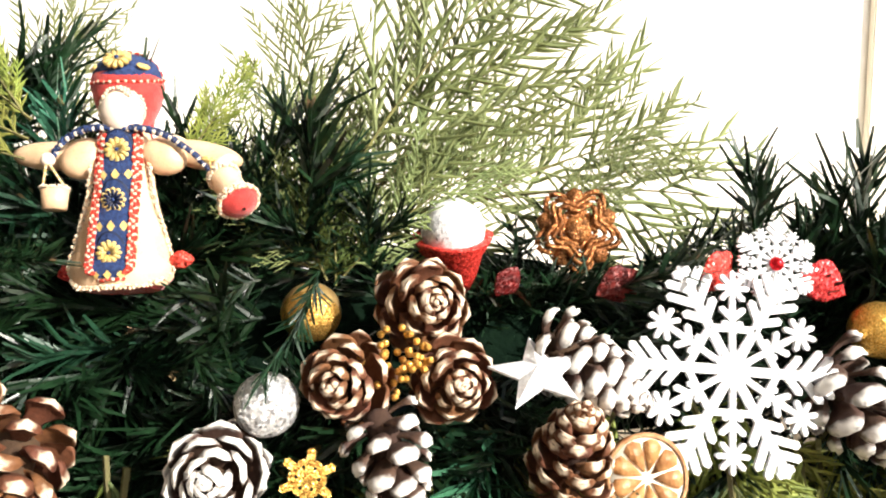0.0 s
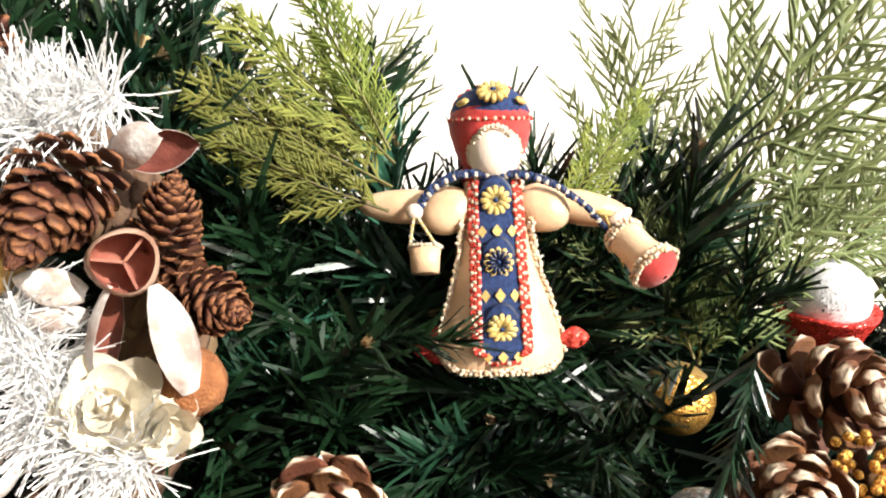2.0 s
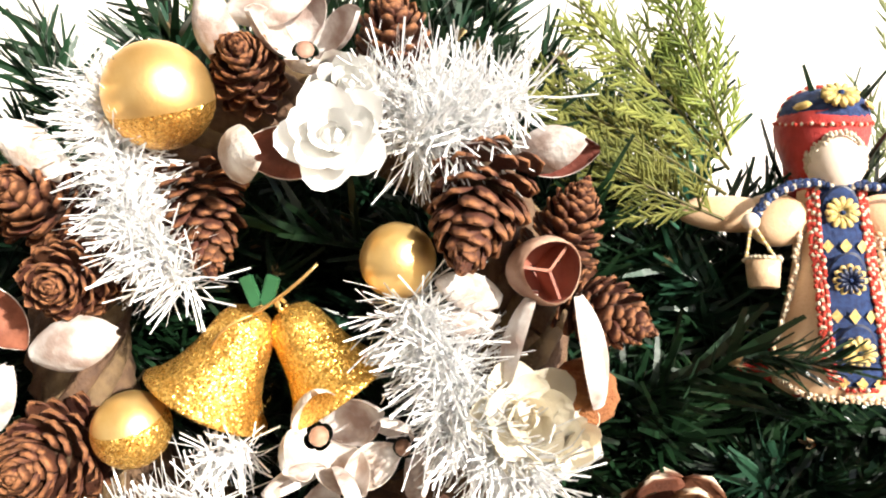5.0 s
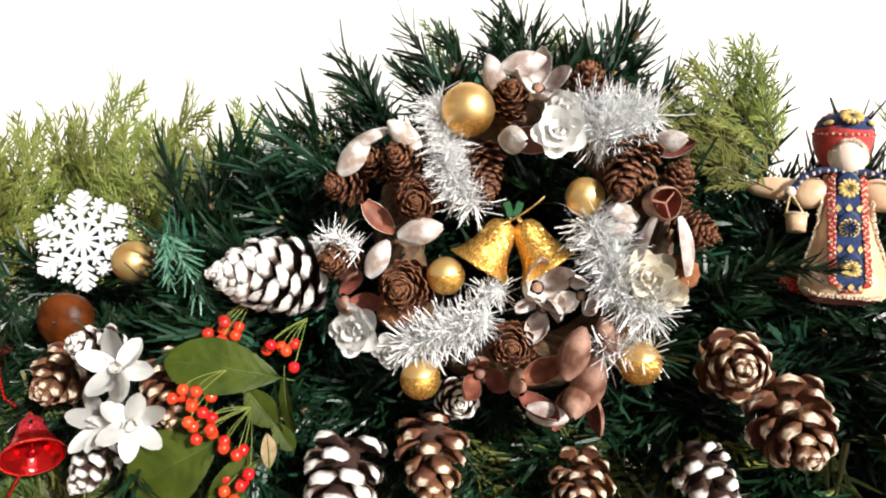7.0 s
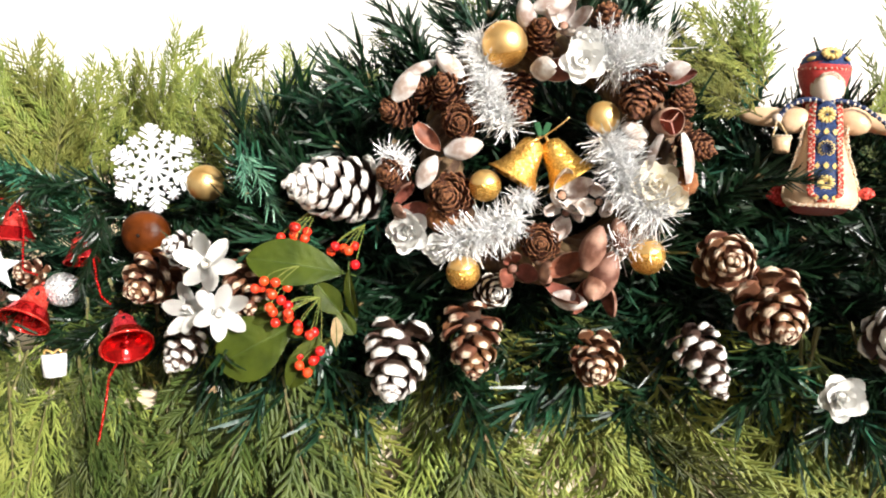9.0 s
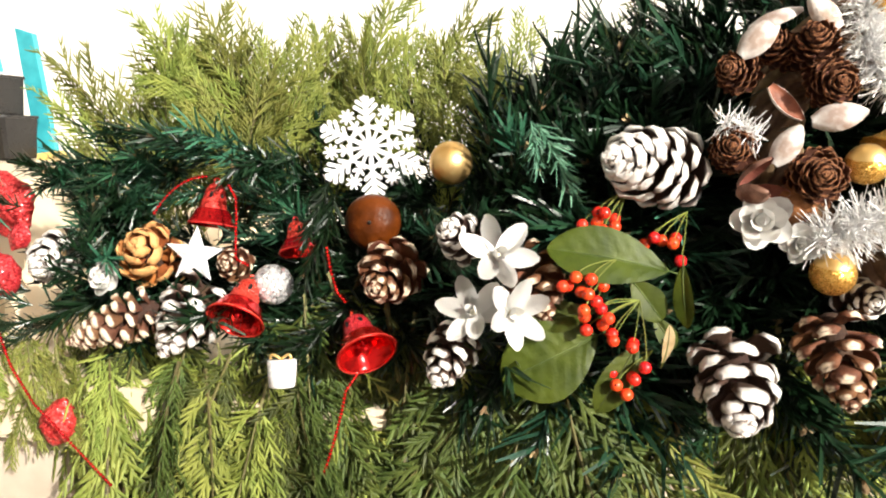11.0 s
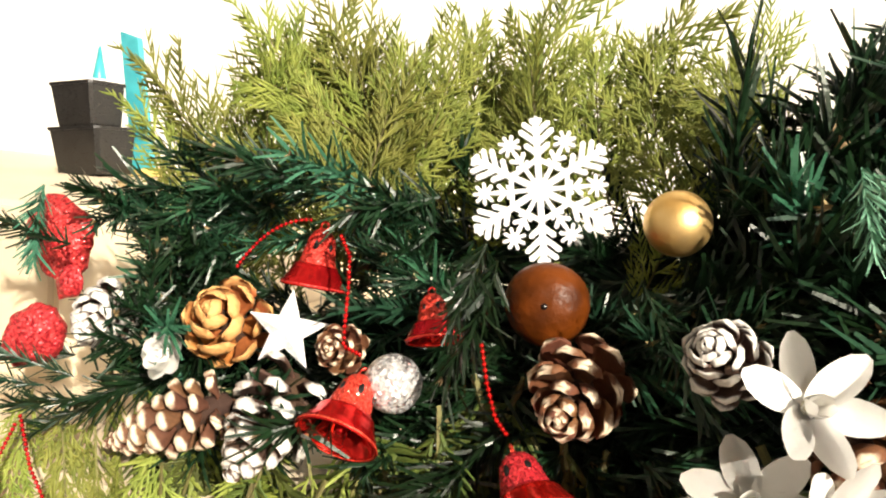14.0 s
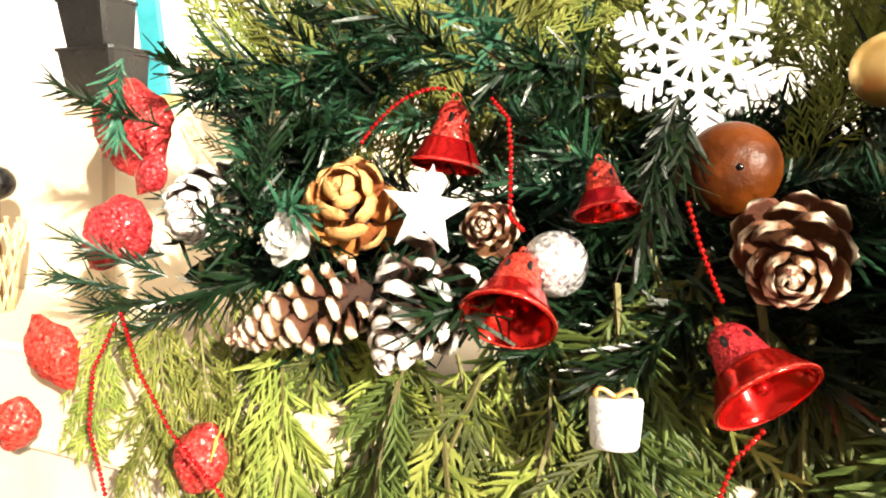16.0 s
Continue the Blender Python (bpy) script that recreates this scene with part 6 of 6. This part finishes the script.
def frond_mesh(seed, m, length=0.16, step=0.0075, reach=0.055, sub=0.0048, subreach=0.016, angle=48, thick=0.0015):
    """A flat cedar spray: a stalk, side shoots on both sides and scaly twiglets on each."""
    rnd = random.Random(seed)
    verts, faces, index = [], [], []

    def shoot(p, d, n, l, w, mi, segs, droop=0.0, sweep=Vector()):
        k = len(verts)
        s = d.cross(n).normalized()
        for i in range(segs + 1):
            f = i / segs
            c = p + d * (l * f) - n * (droop * l * f * f) + sweep * (l * f * f)
            ww = w * ((1.0 if i % 2 else 0.68) if mi == 0 else 1.0) * (1 - 0.55 * f) if i < segs else w * 0.2
            verts.extend((c + s * ww, c + n * ww * 0.6, c - s * ww, c - n * ww * 0.6))
        for i in range(segs):
            for j in range(4):
                a = k + 4 * i
                faces.append((a + j, a + (j + 1) % 4, a + 4 + (j + 1) % 4, a + 4 + j))
                index.append(mi)
        return [p + d * (l * i / 8) - n * (droop * l * (i / 8) ** 2) for i in range(9)]

    up = Vector((0, 0, 1))
    n = Vector((0, -1, 0))
    bend = rnd.uniform(-0.25, 0.25)
    k = int(length / step)
    line = [Vector((bend * length * (i / 12) ** 2, 0.08 * length * (i / 12) ** 2, length * i / 12)) for i in range(13)]
    for i, c in enumerate(line):
        r = 0.0015 * (1 - 0.75 * i / 12)
        verts.extend(c + Vector((r * math.cos(j * 1.5708), r * math.sin(j * 1.5708), 0)) for j in range(4))
    for i in range(12):
        for j in range(4):
            faces.append((4 * i + j, 4 * i + (j + 1) % 4, 4 * i + 4 + (j + 1) % 4, 4 * i + 4 + j))
            index.append(1)
    for i in range(k):
        f = i / k
        p = Vector((bend * length * f * f, 0.08 * length * f * f, length * f))
        nxt = Vector((bend * length * ((i + 1) / k) ** 2, 0.08 * length * ((i + 1) / k) ** 2, length * (i + 1) / k))
        if f < 0.03:
            continue
        for sgn in (-1, 1):
            if rnd.random() < 0.08:
                continue
            a = radians(angle * rnd.uniform(0.75, 1.15)) * sgn * (1 - 0.45 * f)
            d = (Matrix.Rotation(a, 3, "Y") @ (nxt - p).normalized() + n * rnd.uniform(-0.3, 0.3)).normalized()
            l = reach * (0.35 + 0.65 * math.sin(math.pi * min(1.0, 0.25 + f * 0.72))) * rnd.uniform(0.65, 1.15)
            nn = (n + Vector((rnd.uniform(-0.4, 0.4), 0, rnd.uniform(-0.4, 0.4)))).normalized()
            droop = rnd.uniform(-0.05, 0.3)
            sweep = (nxt - p).normalized() * rnd.uniform(0.15, 0.40) - Vector((0, 0, rnd.uniform(0.0, 0.15)))
            shoot(p, d, nn, l, 0.0014, 0, 6, droop, sweep)
            q = int(l / sub)
            for j in range(1, q):
                g = j / q
                c = p + d * (l * g) - nn * (droop * l * g * g) + sweep * (l * g * g)
                along = (d + sweep * (2 * g)).normalized()
                for s2 in (-1, 1):
                    if rnd.random() < 0.15:
                        continue
                    d2 = (Matrix.Rotation(radians(35 * rnd.uniform(0.7, 1.2)) * s2, 3, nn) @ along + nn * rnd.uniform(-0.25, 0.25)).normalized()
                    shoot(c + along * (l / q * (0.25 * s2)), d2, nn, subreach * (1 - 0.55 * g) * rnd.uniform(0.6, 1.25), thick, 0, 2, 0.0, along * rnd.uniform(0.0, 0.3))
    out = []
    for mi, mm in ((1, STALK), (0, m)):
        fs = [f for f, k in zip(faces, index) if k == mi]
        used = sorted({a for f in fs for a in f})
        at = {a: i for i, a in enumerate(used)}
        out.append(mesh_from("stalk" if mi else "foliage", [verts[a] for a in used], [tuple(at[a] for a in f) for f in fs], [mm]))
    return out


AIRY = [frond_mesh(20 + k, CEDAR3, 0.21, 0.0185, 0.100, 0.0095, 0.028, 54, 0.0017) for k in range(3)]
LEAFY = [frond_mesh(30 + k, CEDAR, 0.15, 0.0100, 0.056, 0.0058, 0.0165, 40, 0.0015) for k in range(3)]
BRIGHT = [frond_mesh(40 + k, CEDAR2, 0.15, 0.0100, 0.056, 0.0058, 0.0165, 40, 0.0015) for k in range(3)]

CEDAR_NEAR = [frond_mesh(50 + k, CEDAR2, 0.17, 0.0120, 0.070, 0.0066, 0.019, 46, 0.0015) for k in range(3)]

TALL = [frond_mesh(60 + k, CEDAR2, 0.20, 0.0170, 0.090, 0.0088, 0.027, 56) for k in range(3)]


def frond(me, pos, d, roll=0.0, s=1.0, label="fresh green cedar spray tucked into the garland", stay=False):
    z = Vector(d).normalized()
    pos = Vector(pos)
    if not stay and z.z > 0 and covers([pos + z * (h * s) for h in (0.03, 0.07, 0.11, 0.15)], 0.02):
        pos.y += 0.05
    y = Vector((0.1, 1.0, -0.15))
    y = (y - z * y.dot(z)).normalized()
    m = Matrix.Translation(pos) @ Matrix((y.cross(z), y, z)).transposed().to_4x4() @ Matrix.Rotation(radians(roll), 4, "Z") @ Matrix.Diagonal((s, s, s, 1))
    ob = thing("cedar_spray", m, label, "cedar spray")
    new("stalk", me[0]).parent = ob
    leaves = new("foliage", me[1])
    leaves.parent = ob
    leaves["kind"] = "stuff"
    return tagged(ob, label, "cedar spray", "cedar sprays in the garland")


# sprays standing up behind the garland
for k in range(22):
    x = -0.64 + 0.80 * (k + rnd.uniform(0, 1)) / 22
    if -0.16 < x < 0.12 and k % 2:
        continue
    z = crest(x) - rnd.uniform(0.0, 0.04)
    d = (rnd.uniform(-0.9, 0.7), rnd.uniform(-0.05, 0.25), 1.0)
    me = CEDAR_NEAR if x < -0.30 else AIRY if k % 2 else LEAFY
    frond(me[k % 3], (x, max(0.085, front(z) + 0.05) + rnd.uniform(0.0, 0.06), z), d, rnd.uniform(-30, 30), rnd.uniform(0.55, 0.8) * (0.75 if -0.42 < x < -0.14 else 1.0))
# large airy sprays on the right
for k, (x, z, dx, dz, s) in enumerate(((0.325, -0.06, 0.50, 0.90, 1.20), (0.335, -0.05, 1.0, 0.72, 1.25), (0.350, -0.05, 1.0, 0.24, 1.40), (0.320, -0.05, -0.05, 1.0, 0.75), (0.340, -0.06, 0.80, 0.8, 0.80),
                                       (0.43, -0.04, 0.9, 0.45, 0.85), (0.26, -0.02, 0.7, 0.9, 0.5), (0.29, -0.05, 0.9, 0.4, 0.6), (0.50, -0.06, 0.5, 0.5, 0.45))):
    frond(AIRY[k % 3], (x, 0.115 + 0.008 * (k % 4), z), (dx, 0.02, dz), rnd.uniform(-15, 15), s, "large airy green cedar spray behind the garland")
for k, (x, y, z, dx, dz, s) in enumerate(((0.335, 0.075, -0.070, -0.35, 1.0, 0.52), (0.340, 0.080, -0.075, 0.12, 1.0, 0.60), (0.345, 0.082, -0.070, 0.75, 0.75, 0.60), (0.325, 0.078, -0.062, -0.75, 0.80, 0.42), (0.350, 0.090, -0.060, 0.95, 0.35, 0.62))):
    frond(LEAFY[k % 3] if k < 2 else AIRY[k % 3], (x, y, z), (dx, 0.05, dz), 14 * k - 30, s, "olive green cedar spray between doll and cones", True)
# tall airy sprays on the left
for k, (x, dx, s) in enumerate(((-0.63, -0.6, 0.55), (-0.56, -0.9, 0.85), (-0.50, -1.2, 0.95), (-0.47, -0.3, 0.80), (-0.42, 0.7, 0.70), (-0.38, -0.8, 0.60), (-0.30, 0.3, 0.50), (-0.24, -0.5, 0.50), (-0.53, -0.5, 0.90))):
    frond(TALL[k % 3], (x, 0.12 + 0.01 * (k % 3), crest(x) + 0.01), (dx, 0.05, 1.0), rnd.uniform(-20, 20), s, "tall airy olive cedar spray at the back")
for k in range(34):
    x = -0.63 + (0.27 * k / 24 if k < 24 else 0.27 + 0.16 * (k - 24) / 10) + rnd.uniform(0, 0.01)
    frond(CEDAR_NEAR[k % 3], (x, rnd.uniform(0.12, 0.18), crest(x) + rnd.uniform(0.0, 0.05)), (rnd.uniform(-1.2, 0.6), rnd.uniform(-0.30, 0.2), 0.8), rnd.uniform(-30, 30), rnd.uniform(0.70, 1.0) if k < 24 else rnd.uniform(0.5, 0.7), "olive green cedar spray behind the snowflake")
# bright sprays beside the doll
for k, (x, y, z, dx, dz, s) in enumerate(((0.186, 0.054, 0.026, -1.0, 0.62, 0.60), (0.188, 0.057, 0.036, -0.75, 0.85, 0.58), (0.184, 0.050, 0.016, -1.0, 0.40, 0.52), (0.186, 0.050, 0.042, -0.4, 0.9, 0.50), (0.262, 0.060, 0.010, 0.7, 0.8, 0.42))):
    frond(BRIGHT[k % 3], (x, y, z), (dx, -0.12, dz), rnd.uniform(-20, 20), s, "bright yellow-green cedar spray beside the doll", True)
# sprays hanging over the shelf's edge
for k in range(122):
    clear = False
    for _ in range(14):
        x = -0.63 + 1.38 * (k + rnd.uniform(0, 1)) / 122
        z = rnd.uniform(-0.19, -0.13)
        y = rnd.uniform(-0.015, 0.03)
        d = Vector((rnd.uniform(-1.0 if x > -0.52 else -0.15, 1.0), rnd.uniform(-0.6, -0.15), -1.0)).normalized()
        clear = not covers([Vector((x, y, z)) + d * h for h in (0.03, 0.06, 0.10, 0.14)], 0.024)
        if clear:
            break
    if 0.06 < x < 0.5 and k % 4 == 1 or not clear and x < -0.25:
        continue
    frond((BRIGHT if k % 5 < (4 if x > 0.06 else 3 if x > -0.2 or x < -0.45 else 1) else LEAFY)[k % 3], (x, y, z), d, rnd.uniform(-25, 25), rnd.uniform(1.0, 1.5), "yellow-green cedar spray hanging over the shelf")
for k, (x, dx) in enumerate(((-0.650, -0.1), (-0.632, 0.25), (-0.615, -0.2), (-0.600, 0.3), (-0.585, 0.05), (-0.572, 0.35))):
    frond(BRIGHT[k % 3], (x, -0.012 + 0.006 * (k % 3), -0.190 - 0.004 * k), (dx, -0.25, -1.0), 12 * k - 30, 0.60 + 0.06 * (k % 3), "small yellow-green cedar spray hanging by the red beads")
# the fringe below the frosted cones
for k, (x, dx) in enumerate(((-0.555, 0.2), (-0.532, -0.3), (-0.510, 0.35), (-0.487, -0.15), (-0.463, 0.4), (-0.440, -0.35), (-0.416, 0.1), (-0.393, -0.25), (-0.370, 0.3))):
    frond((BRIGHT, LEAFY)[k % 2][k % 3], (x, -0.006 + 0.007 * (k % 3), -0.198 - 0.005 * (k % 2)), (dx, -0.28, -1.0), 11 * k - 45, 0.72 + 0.07 * (k % 3), "yellow-green cedar spray hanging over the shelf")
for k in range(3, 12):
    frond((LEAFY, BRIGHT)[k % 3 == 2][k % 3], (-0.56 + 0.0185 * k, -0.016 + 0.006 * (k % 4), -0.204 - 0.006 * (k % 3)), ((-0.1, 0.35, -0.25, 0.5)[k % 4], -0.42, -1.0), 17 * (k % 5) - 34, 0.95 + 0.06 * (k % 3), "yellow-green cedar spray hanging over the shelf")
